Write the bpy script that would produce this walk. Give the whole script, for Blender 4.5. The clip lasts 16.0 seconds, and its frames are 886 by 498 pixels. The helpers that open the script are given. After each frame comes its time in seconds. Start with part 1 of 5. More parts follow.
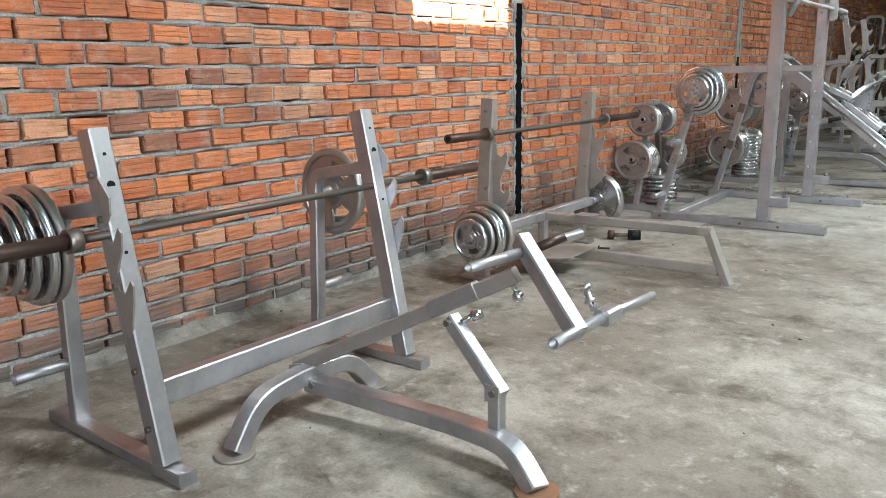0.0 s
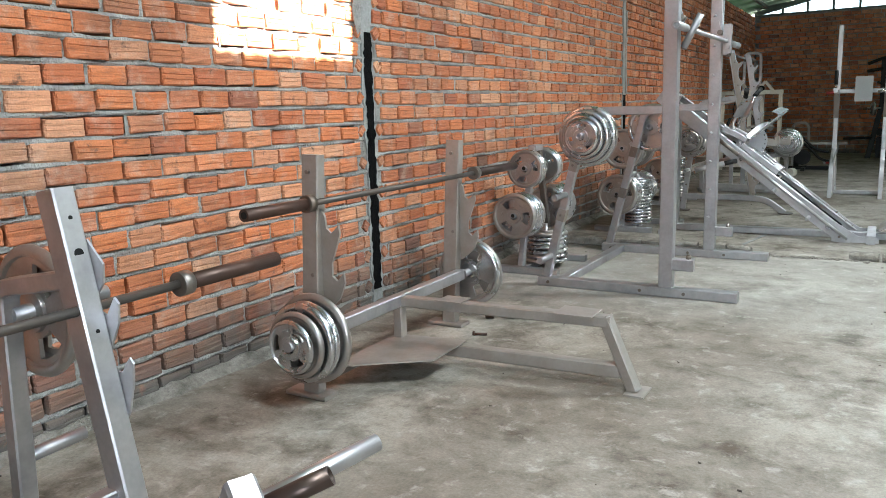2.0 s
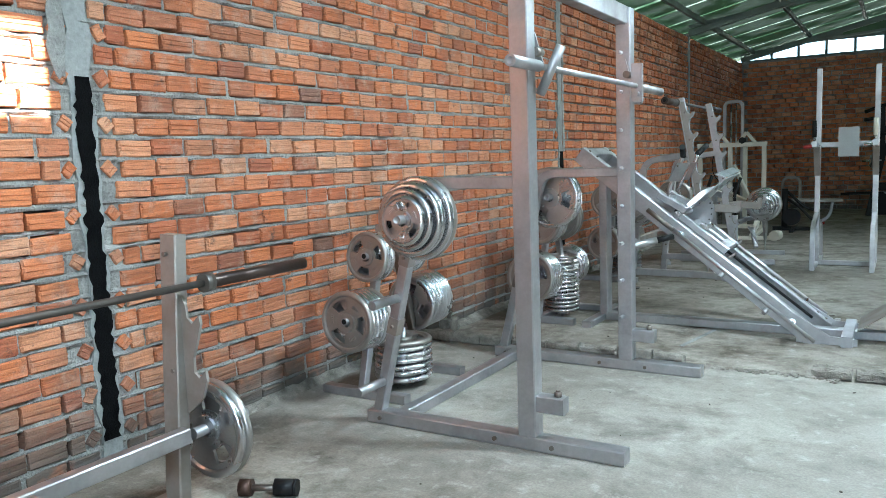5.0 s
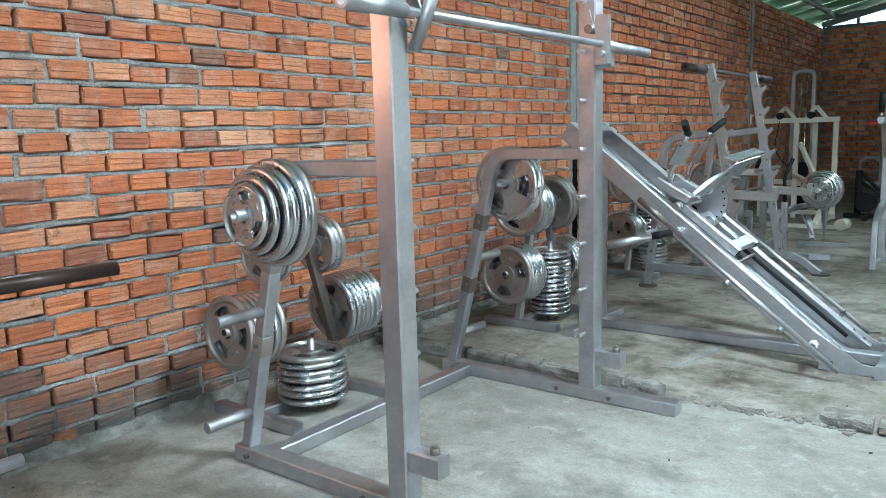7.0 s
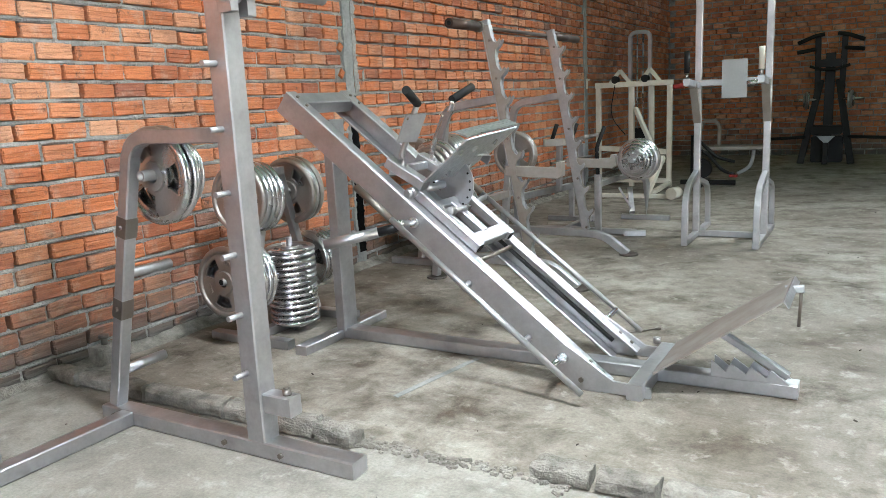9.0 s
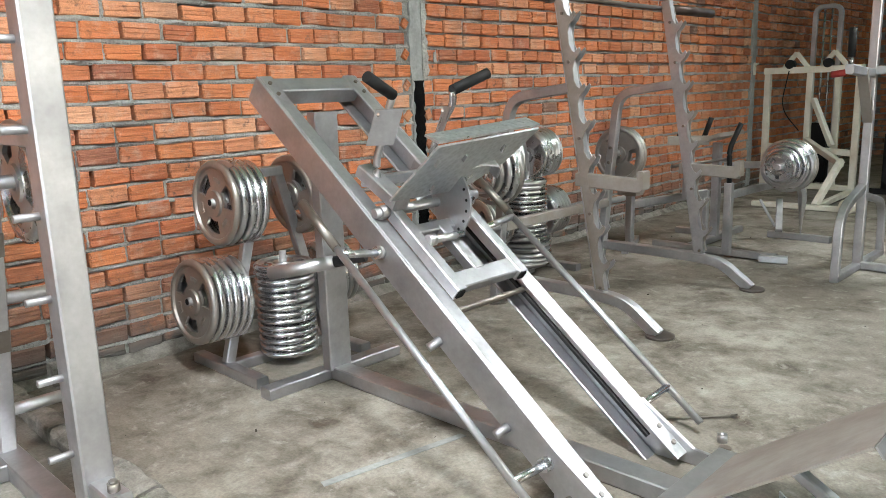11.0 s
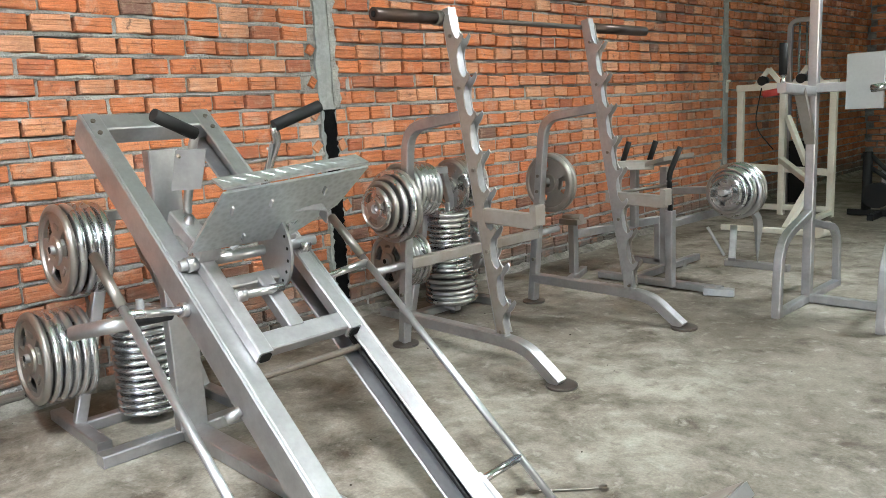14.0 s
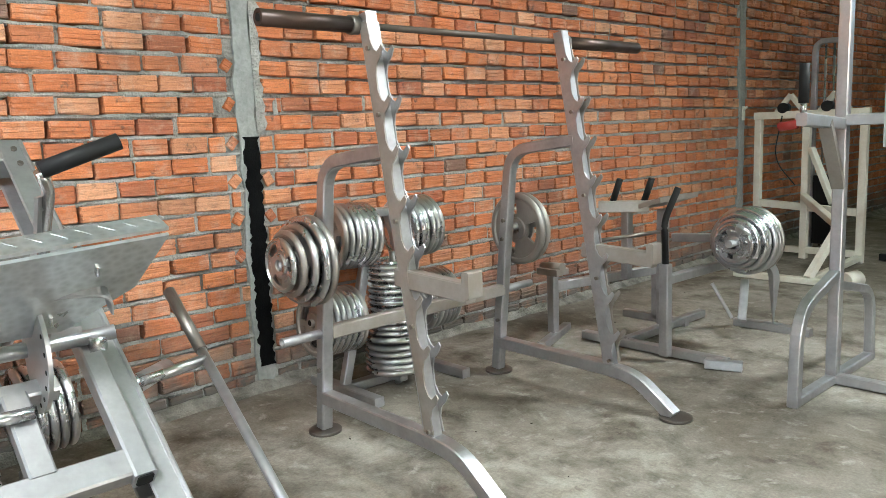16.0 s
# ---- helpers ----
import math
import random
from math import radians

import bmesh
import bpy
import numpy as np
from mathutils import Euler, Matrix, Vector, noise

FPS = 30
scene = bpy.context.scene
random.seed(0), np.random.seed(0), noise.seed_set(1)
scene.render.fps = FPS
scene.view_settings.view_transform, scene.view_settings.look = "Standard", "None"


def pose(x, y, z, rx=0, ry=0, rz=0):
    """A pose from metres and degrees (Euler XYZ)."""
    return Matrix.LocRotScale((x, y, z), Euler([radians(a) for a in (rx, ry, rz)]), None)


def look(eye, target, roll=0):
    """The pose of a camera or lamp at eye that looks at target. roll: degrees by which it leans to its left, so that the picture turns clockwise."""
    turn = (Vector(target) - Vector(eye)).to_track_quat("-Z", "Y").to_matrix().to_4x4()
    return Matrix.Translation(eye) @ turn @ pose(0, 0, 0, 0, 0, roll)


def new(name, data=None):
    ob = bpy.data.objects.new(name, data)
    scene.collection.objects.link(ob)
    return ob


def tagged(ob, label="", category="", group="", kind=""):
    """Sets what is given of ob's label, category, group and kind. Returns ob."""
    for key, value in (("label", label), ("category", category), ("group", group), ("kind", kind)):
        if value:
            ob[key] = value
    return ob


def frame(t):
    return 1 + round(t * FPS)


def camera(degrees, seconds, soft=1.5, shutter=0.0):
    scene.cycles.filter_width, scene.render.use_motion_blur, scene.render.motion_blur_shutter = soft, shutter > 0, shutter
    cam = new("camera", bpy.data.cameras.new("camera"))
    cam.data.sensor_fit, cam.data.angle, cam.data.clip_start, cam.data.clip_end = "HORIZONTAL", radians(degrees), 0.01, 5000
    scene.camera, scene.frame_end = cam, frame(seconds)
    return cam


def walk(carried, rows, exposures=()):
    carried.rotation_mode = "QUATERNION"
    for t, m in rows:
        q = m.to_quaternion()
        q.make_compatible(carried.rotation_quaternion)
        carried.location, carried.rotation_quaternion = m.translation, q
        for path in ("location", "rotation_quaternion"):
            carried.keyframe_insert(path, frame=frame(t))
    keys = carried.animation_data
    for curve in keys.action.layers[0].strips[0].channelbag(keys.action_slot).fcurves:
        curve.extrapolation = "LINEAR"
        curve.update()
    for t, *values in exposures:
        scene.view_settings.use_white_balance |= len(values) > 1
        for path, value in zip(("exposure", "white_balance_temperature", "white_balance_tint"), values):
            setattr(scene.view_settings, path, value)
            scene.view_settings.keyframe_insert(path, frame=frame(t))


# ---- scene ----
cam = camera(60.6, 16.0, soft=0.55)
METRES, EYE, TILT, LEAN, TURN = 8.7, 1.2, 0.0, 0.0, 37.9
ROWS = [
    (0.0, 0.0, 0.0, 0.0, -0.26, -12.99, 1.11),
    (0.5, 0.0068, 0.0354, 0.0028, -3.41, -11.97, 1.74),
    (1.0, 0.012, 0.0673, 0.0029, -5.77, -11.4, 1.57),
    (1.5, 0.0225, 0.1026, 0.0028, -7.82, -10.85, 1.67),
    (2.0, 0.0439, 0.1306, 0.0036, -8.02, -10.44, 1.64),
    (2.5, 0.0613, 0.1574, 0.0024, -7.49, -10.43, 1.8),
    (3.0, 0.0799, 0.1839, 0.0022, -10.57, -10.81, 2.39),
    (3.5, 0.1106, 0.2097, 0.0048, -11.68, -9.59, 1.85),
    (4.0, 0.137, 0.2379, 0.0092, -10.9, -7.57, 2.04),
    (6.5, 0.2792, 0.3437, 0.0117, -1.14, -7.85, 1.15),
    (7.0, 0.2964, 0.3703, 0.0107, -0.72, -8.55, 1.52),
    (7.5, 0.3197, 0.3937, 0.0095, -4.35, -9.42, 3.17),
    (8.0, 0.3554, 0.4113, 0.0111, -6.56, -10.18, 2.98),
    (8.5, 0.3859, 0.4379, 0.0086, -7.84, -10.68, 2.86),
    (9.0, 0.4186, 0.4652, 0.0083, -8.49, -11.1, 2.7),
    (11.5, 0.5359, 0.5887, 0.0087, 10.69, -11.96, 1.63),
    (12.0, 0.5519, 0.6018, 0.0088, 14.35, -12.33, 1.71),
    (12.5, 0.5735, 0.6071, 0.0072, 16.05, -13.15, 2.01),
    (13.0, 0.5867, 0.6109, 0.0074, 11.85, -13.08, 2.56),
    (13.5, 0.5901, 0.6116, 0.0095, 9.04, -11.62, 2.93),
    (14.0, 0.5919, 0.6157, 0.0104, 7.38, -10.29, 3.02),
    (14.5, 0.5936, 0.6312, 0.0113, 6.3, -8.9, 3.0),
    (15.0, 0.5952, 0.6593, 0.0123, 5.25, -8.72, 2.74),
    (15.5, 0.6064, 0.6881, 0.01, 5.91, -9.12, 2.83),
    (16.0, 0.6252, 0.7209, 0.014, 9.09, -8.71, 2.2),
]
walk(cam, [(t, pose(3.136, 0, EYE, TILT, LEAN, TURN) @ pose(METRES * x, METRES * y, METRES * z, 90 + pitch, roll, yaw)) for t, x, y, z, yaw, pitch, roll in ROWS],
     exposures=[(0.0, 4.1, 6050, 7), (2.5, 4.13, 5900, 5), (4.0, 4.2, 5500, 1), (7.0, 4.27, 5300, -2), (9.0, 4.6, 6000, 8), (11.5, 4.64, 6250, 9), (16.0, 4.93, 6150, 6)])

# ---- sky, sun, fill lamps in the added openings ----
WIDE, FRONT, BACK = 9.0, -3.5, 20.6          # room: x 0..WIDE, y FRONT..BACK
EAVE, SLOPE, RIDGE = 3.28, 0.22, 4.5         # roof line from the brick wall up to the ridge
SUN_EL = 38.0

world = bpy.data.worlds.new("world")
scene.world = world
world.use_nodes = True
_n = world.node_tree.nodes
_sky = _n.new("ShaderNodeTexSky")
_sky.sky_type, _sky.sun_disc = "NISHITA", False
_sky.sun_elevation, _sky.sun_rotation = radians(SUN_EL), radians(90)
world.node_tree.links.new(_sky.outputs[0], _n["Background"].inputs[0])
_n["Background"].inputs[1].default_value = 0.05

_sun = bpy.data.lights.new("sun", "SUN")
_sun.energy, _sun.angle, _sun.color = 5.0, radians(0.6), (1.0, 0.96, 0.89)
_so = new("sun", _sun)
_so.matrix_world = look((20, 4.3, 1.5 + 20 * math.tan(radians(SUN_EL))), (0, 4.3, 1.5))


# area lamp standing in for sky light at an added opening
def fill_lamp(name, where, target, sx, sy, power, color=(0.93, 0.97, 1.0), spread=180):
    li = bpy.data.lights.new(name, "AREA")
    li.shape, li.size, li.size_y, li.energy, li.color, li.spread = "RECTANGLE", sx, sy, power, color, radians(spread)
    ob = new(name, li)
    ob.matrix_world = look(where, target)
    return ob


SKY_X0, SKY_X1, SKY_L, SKY_Y = 3.15, 4.25, 2.2, (2.4, 6.9, 13.0)   # frosted roof lights below the ridge, out of view and added for fill
fill_lamp("door_fill", (WIDE + 0.05, 10.4, 1.5), (1.0, 10.0, 0.3), 1.5, 1.8, 1.0)
fill_lamp("gate_fill", (5.9, FRONT - 0.05, 2.0), (1.2, 2.5, 0.3), 1.8, 1.2, 8.0, spread=130)
# overhead fill lamps under the added roof lights, aimed to balance wall and floor
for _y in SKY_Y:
    fill_lamp("roof_fill", (3.68, _y, EAVE + 0.68), (2.4, _y - (2.0 if _y > 10 else 0), 0), 0.55, 1.1, 14.5 if _y < 4 else 14.0 if _y < 10 else 7.5, (0.97, 1.0, 0.99), 149)

# ---- materials ----
def mat(name):
    m = bpy.data.materials.new(name)
    m.use_nodes = True
    nt = m.node_tree
    return m, nt, nt.nodes["Principled BSDF"]


def node(nt, kind, **ins):
    n = nt.nodes.new(kind)
    for k, v in ins.items():
        n.inputs[k.replace("_", " ")].default_value = v
    return n


def coords(nt):
    return nt.nodes.new("ShaderNodeTexCoord").outputs["Object"]


def place(nt):
    return nt.nodes.new("ShaderNodeNewGeometry").outputs["Position"]


def noise_tex(nt, vec, scale, detail=4.0, rough=0.6):
    n = node(nt, "ShaderNodeTexNoise", Scale=scale, Detail=detail, Roughness=rough)
    nt.links.new(vec, n.inputs["Vector"])
    return n.outputs["Fac"]


def ramp(nt, fac, stops, constant=False):
    r = nt.nodes.new("ShaderNodeValToRGB")
    if constant:
        r.color_ramp.interpolation = "CONSTANT"
    e = r.color_ramp.elements
    while len(e) < len(stops):
        e.new(0.5)
    for k, (p, c) in zip(e, stops):
        k.position, k.color = p, (*c, 1) if len(c) == 3 else c
    nt.links.new(fac, r.inputs[0])
    return r.outputs[0]


def g(v):
    return (v, v, v)


def mix(nt, fac, a, b, how="MIX"):
    m = nt.nodes.new("ShaderNodeMix")
    m.data_type, m.blend_type = "RGBA", how
    for sock, v in ((m.inputs[0], fac), (m.inputs[6], a), (m.inputs[7], b)):
        if isinstance(v, (int, float)):
            sock.default_value = v
        elif isinstance(v, tuple):
            sock.default_value = (*v, 1)
        else:
            nt.links.new(v, sock)
    return m.outputs[2]


def bump(nt, b, height, strength=0.3, dist=0.01):
    n = node(nt, "ShaderNodeBump", Strength=strength, Distance=dist)
    nt.links.new(height, n.inputs["Height"])
    nt.links.new(n.outputs[0], b.inputs["Normal"])


def make_metal(name, base, rough, metal, grime, amount, grain=60.0, wear=3.0, relief=0.12):
    """Painted or bare steel: tone drifts, dust and rub marks, fine speckle."""
    m, nt, b = mat(name)
    p = place(nt)
    big, fine = noise_tex(nt, p, wear, 5), noise_tex(nt, p, grain, 3)
    dirt = ramp(nt, big, [(0.42, g(0)), (0.72, g(amount))])
    tone = mix(nt, 0.35, base, ramp(nt, fine, [(0.3, g(0.75)), (0.7, g(1.0))]), "MULTIPLY")
    nt.links.new(mix(nt, dirt, tone, grime), b.inputs["Base Color"])
    r = ramp(nt, big, [(0.3, g(rough)), (0.75, g(min(1, rough + 0.25)))])
    nt.links.new(r, b.inputs["Roughness"])
    b.inputs["Metallic"].default_value = metal
    if metal < 0.2:
        b.inputs["Specular IOR Level"].default_value = 0.22
    bump(nt, b, fine, relief, 0.002)
    return m


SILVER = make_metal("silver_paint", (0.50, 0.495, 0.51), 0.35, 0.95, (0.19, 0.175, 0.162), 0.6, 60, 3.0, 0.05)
# browner coat of dusty frames; also set on plates whose visible side is shaded
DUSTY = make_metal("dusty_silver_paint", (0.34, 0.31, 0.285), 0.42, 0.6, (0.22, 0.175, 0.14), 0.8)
CHROME = make_metal("bright_plate_metal", (0.60, 0.595, 0.605), 0.16, 0.97, (0.24, 0.215, 0.195), 0.5, 90, 3.0, 0.03)
IRON = make_metal("grey_plate_paint", (0.40, 0.375, 0.35), 0.28, 0.85, (0.22, 0.18, 0.15), 0.6, 120, 3.0, 0.05)
COPPER = make_metal("worn_copper_ring", (0.42, 0.25, 0.16), 0.35, 0.8, (0.2, 0.12, 0.08), 0.6)
RUSTY = make_metal("browned_steel", (0.062, 0.044, 0.037), 0.30, 0.65, (0.10, 0.048, 0.032), 0.7, 80)
BARSTEEL = make_metal("dull_bar_steel", (0.23, 0.21, 0.19), 0.32, 0.9, (0.14, 0.09, 0.06), 0.7, 200)
SHAFT = make_metal("dark_bar_steel", (0.10, 0.088, 0.078), 0.36, 0.6, (0.09, 0.06, 0.045), 0.7, 200)
RUBBER = make_metal("black_rubber", (0.008, 0.008, 0.0085), 0.5, 0.0, (0.02, 0.018, 0.016), 0.5)
BLACKMETAL = make_metal("black_machine_paint", (0.010, 0.010, 0.011), 0.38, 0.1, (0.03, 0.027, 0.024), 0.5)
CREAM = make_metal("cream_paint", (0.66, 0.63, 0.55), 0.42, 0.0, (0.38, 0.30, 0.22), 0.6)
RED = make_metal("red_plastic", (0.26, 0.03, 0.025), 0.45, 0.0, (0.12, 0.05, 0.04), 0.5)
GREYBOARD = make_metal("grey_board", (0.42, 0.43, 0.44), 0.5, 0.2, (0.36, 0.35, 0.33), 0.5)
# near-black for small discs that stand in for shade inside holes and tube ends
HOLE_SHADE = make_metal("hole_shade", (0.01, 0.01, 0.01), 0.8, 0.0, (0.01, 0.01, 0.01), 0.1)
STEELGREEN = make_metal("green_grey_steel", (0.16, 0.20, 0.18), 0.5, 0.3, (0.12, 0.10, 0.08), 0.5)


def brick_material():
    m, nt, b = mat("fired_clay_brick")
    p = place(nt)
    isl = nt.nodes.new("ShaderNodeNewGeometry").outputs["Random Per Island"]
    obj = nt.nodes.new("ShaderNodeObjectInfo").outputs["Random"]
    add = nt.nodes.new("ShaderNodeMath")
    add.operation = "ADD"
    nt.links.new(isl, add.inputs[0]), nt.links.new(obj, add.inputs[1])
    fr = nt.nodes.new("ShaderNodeMath")
    fr.operation = "FRACT"
    nt.links.new(add.outputs[0], fr.inputs[0])
    each = ramp(nt, fr.outputs[0], [(0.0, (0.56, 0.155, 0.044)), (0.16, (0.68, 0.215, 0.068)), (0.30, (0.46, 0.118, 0.040)), (0.42, (0.70, 0.30, 0.145)), (0.54, (0.62, 0.175, 0.05)),
                                    (0.66, (0.50, 0.15, 0.052)), (0.76, (0.72, 0.36, 0.20)), (0.86, (0.58, 0.17, 0.05)), (0.955, (0.44, 0.115, 0.045)), (0.98, (0.20, 0.10, 0.07)), (1.0, (0.56, 0.15, 0.045))])
    stain, fine, mid = noise_tex(nt, p, 1.3, 6, 0.65), noise_tex(nt, p, 140, 3), noise_tex(nt, p, 16, 5)
    c = mix(nt, ramp(nt, stain, [(0.50, g(0)), (0.70, g(0.65))]), each, (0.13, 0.065, 0.042))
    # lime bloom, scorch marks and thin drag lines along the courses
    flat = nt.nodes.new("ShaderNodeVectorMath")
    flat.operation = "MULTIPLY"
    flat.inputs[1].default_value = (1.0, 1.0, 9.0)
    nt.links.new(p, flat.inputs[0])
    drag, bloom, smut = noise_tex(nt, flat.outputs[0], 14.0, 4, 0.6), noise_tex(nt, p, 6.5, 6, 0.7), noise_tex(nt, p, 9.0, 7, 0.75)
    c = mix(nt, ramp(nt, bloom, [(0.52, g(0)), (0.72, g(0.6))]), c, (0.60, 0.44, 0.34))
    c = mix(nt, ramp(nt, drag, [(0.34, g(0.55)), (0.46, g(0))]), c, (0.20, 0.075, 0.040))
    c = mix(nt, ramp(nt, drag, [(0.58, g(0)), (0.72, g(0.4))]), c, (0.72, 0.40, 0.24))
    c = mix(nt, ramp(nt, smut, [(0.32, g(0.85)), (0.42, g(0))]), c, (0.07, 0.040, 0.03))
    c = mix(nt, 0.4, c, ramp(nt, fine, [(0.32, g(0.45)), (0.68, g(1.1))]), "MULTIPLY")
    c = mix(nt, 0.10, c, (0.36, 0.34, 0.31))
    # cement washed over the lowest courses
    z = nt.nodes.new("ShaderNodeSeparateXYZ")
    nt.links.new(p, z.inputs[0])
    low = node(nt, "ShaderNodeMapRange")
    for k, v in (("From Min", 0.05), ("From Max", 0.5), ("To Min", 1.0), ("To Max", 0.0)):
        low.inputs[k].default_value = v
    nt.links.new(z.outputs["Z"], low.inputs["Value"])
    splash = mix(nt, 1.0, low.outputs[0], ramp(nt, noise_tex(nt, p, 3.5, 5), [(0.27, g(0)), (0.47, g(1))]), "MULTIPLY")
    c = mix(nt, splash, c, (0.125, 0.112, 0.10))
    nt.links.new(c, b.inputs["Base Color"])
    b.inputs["Roughness"].default_value = 0.78
    b.inputs["Specular IOR Level"].default_value = 0.2
    bump(nt, b, mix(nt, 0.4, mix(nt, 0.5, mid, drag), fine), 0.8, 0.010)
    return m


def rough_material(name, a, bcol, scale, rough=0.85, strength=0.5, dist=0.012):
    m, nt, b = mat(name)
    p = place(nt)
    big, fine = noise_tex(nt, p, scale, 6, 0.65), noise_tex(nt, p, scale * 14, 4)
    c = mix(nt, ramp(nt, big, [(0.35, g(0)), (0.68, g(1))]), a, bcol)
    c = mix(nt, 0.5, c, ramp(nt, fine, [(0.3, g(0.55)), (0.7, g(1.05))]), "MULTIPLY")
    nt.links.new(c, b.inputs["Base Color"])
    b.inputs["Roughness"].default_value = rough
    b.inputs["Specular IOR Level"].default_value = 0.18
    bump(nt, b, fine, strength, dist)
    return m


def floor_material():
    """Trowelled concrete: cloudy dust, damp-dark trowel marks, spots; a paler slab beside the kerb."""
    m, nt, b = mat("trowelled_concrete")
    p = place(nt)
    warp = node(nt, "ShaderNodeTexNoise", Scale=2.0, Detail=3.0)
    nt.links.new(p, warp.inputs["Vector"])
    moved = nt.nodes.new("ShaderNodeVectorMath")
    moved.operation = "MULTIPLY_ADD"
    nt.links.new(warp.outputs["Color"], moved.inputs[0])
    moved.inputs[1].default_value = (0.22, 0.22, 0.0)
    nt.links.new(p, moved.inputs[2])
    q = moved.outputs[0]
    big, mid, small, fine = noise_tex(nt, q, 0.75, 5, 0.6), noise_tex(nt, q, 3.0, 8, 0.68), noise_tex(nt, q, 11.0, 6, 0.65), noise_tex(nt, p, 90, 4)
    c = mix(nt, ramp(nt, mid, [(0.34, g(0)), (0.62, g(1))]), (0.085, 0.066, 0.047), (0.37, 0.335, 0.288))
    c = mix(nt, ramp(nt, big, [(0.46, g(0.0)), (0.60, g(0.6))]), c, (0.115, 0.090, 0.066))
    c = mix(nt, ramp(nt, small, [(0.32, g(0.5)), (0.46, g(0.0))]), c, (0.085, 0.066, 0.048))
    c = mix(nt, ramp(nt, small, [(0.56, g(0.0)), (0.68, g(0.55))]), c, (0.43, 0.405, 0.365))
    # pale slab
    z = nt.nodes.new("ShaderNodeSeparateXYZ")
    nt.links.new(q, z.inputs[0])
    lo = node(nt, "ShaderNodeMapRange")
    for k, v in (("From Min", 5.35), ("From Max", 6.0), ("To Min", 0.0), ("To Max", 0.24)):
        lo.inputs[k].default_value = v
    nt.links.new(z.outputs["Y"], lo.inputs["Value"])
    z2 = nt.nodes.new("ShaderNodeSeparateXYZ")
    nt.links.new(p, z2.inputs[0])
    up = nt.nodes.new("ShaderNodeMath")
    up.operation = "LESS_THAN"
    up.inputs[1].default_value = 7.61
    nt.links.new(z2.outputs["Y"], up.inputs[0])
    slab = mix(nt, 1.0, lo.outputs[0], up.outputs[0], "MULTIPLY")
    c = mix(nt, slab, c, (0.40, 0.395, 0.378))
    specks = noise_tex(nt, p, 26.0, 2, 0.4)
    c = mix(nt, ramp(nt, specks, [(0.73, g(0)), (0.79, g(0.5))]), c, (0.07, 0.058, 0.046))
    c = mix(nt, 0.6, c, ramp(nt, fine, [(0.3, g(0.6)), (0.7, g(1.12))]), "MULTIPLY")
    nt.links.new(c, b.inputs["Base Color"])
    nt.links.new(ramp(nt, mid, [(0.3, g(0.70)), (0.7, g(0.48))]), b.inputs["Roughness"])
    b.inputs["Specular IOR Level"].default_value = 0.3
    bump(nt, b, mix(nt, 0.4, mid, fine), 0.2, 0.012)
    return m


BRICK = brick_material()
MORTAR = rough_material("grey_mortar", (0.22, 0.215, 0.205), (0.47, 0.46, 0.435), 5.0, 0.9, 0.9, 0.02)
CONCRETE = rough_material("cast_concrete", (0.26, 0.265, 0.26), (0.40, 0.40, 0.385), 3.0)
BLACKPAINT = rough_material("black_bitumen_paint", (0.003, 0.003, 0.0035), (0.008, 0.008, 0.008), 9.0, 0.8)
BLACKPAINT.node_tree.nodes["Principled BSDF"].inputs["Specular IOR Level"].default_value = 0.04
FLOORMAT = floor_material()
# dark tone keeps bounce from the unseen walls low
PLASTER = rough_material("far_wall_brick", (0.13, 0.07, 0.05), (0.18, 0.10, 0.07), 2.0)
EARTH = rough_material("dry_earth", (0.28, 0.25, 0.20), (0.38, 0.34, 0.28), 0.6)


def roof_material():
    m, nt, b = mat("green_translucent_sheet")
    p = place(nt)
    c = mix(nt, ramp(nt, noise_tex(nt, p, 2.0, 5), [(0.35, g(0)), (0.7, g(1))]), (0.04, 0.085, 0.035), (0.06, 0.14, 0.055))
    nt.links.new(c, b.inputs["Base Color"])
    b.inputs["Roughness"].default_value = 0.45
    t = nt.nodes.new("ShaderNodeBsdfTranslucent")
    nt.links.new(ramp(nt, noise_tex(nt, p, 1.6, 3), [(0.46, (0.07, 0.12, 0.06)), (0.58, (0.38, 0.44, 0.33))]), t.inputs["Color"])
    # every sixth sheet is clear and lets daylight through
    sep, fr, lt = nt.nodes.new("ShaderNodeSeparateXYZ"), nt.nodes.new("ShaderNodeMath"), nt.nodes.new("ShaderNodeMapRange")
    fr.operation = "PINGPONG"
    fr.inputs[1].default_value = 0.45
    nt.links.new(p, sep.inputs[0]), nt.links.new(sep.outputs["Y"], fr.inputs[0]), nt.links.new(fr.outputs[0], lt.inputs["Value"])
    for k, v in (("From Min", 0.03), ("From Max", 0.04), ("To Min", 0.25), ("To Max", 0.018)):
        lt.inputs[k].default_value = v
    s = node(nt, "ShaderNodeMixShader", Fac=0.06)
    nt.links.new(lt.outputs[0], s.inputs[0])
    out = nt.nodes["Material Output"]
    nt.links.new(b.outputs[0], s.inputs[1]), nt.links.new(t.outputs[0], s.inputs[2]), nt.links.new(s.outputs[0], out.inputs["Surface"])
    return m


ROOFMAT = roof_material()


def frosted_material():
    m, nt, b = mat("frosted_fill_sheet")
    c = mix(nt, noise_tex(nt, place(nt), 3.0), (0.70, 0.72, 0.71), (0.80, 0.82, 0.81))
    nt.links.new(c, b.inputs["Base Color"])
    t = nt.nodes.new("ShaderNodeBsdfTranslucent")
    nt.links.new(c, t.inputs["Color"])
    s = node(nt, "ShaderNodeMixShader", Fac=0.35)
    nt.links.new(b.outputs[0], s.inputs[1]), nt.links.new(t.outputs[0], s.inputs[2]), nt.links.new(s.outputs[0], nt.nodes["Material Output"].inputs["Surface"])
    return m


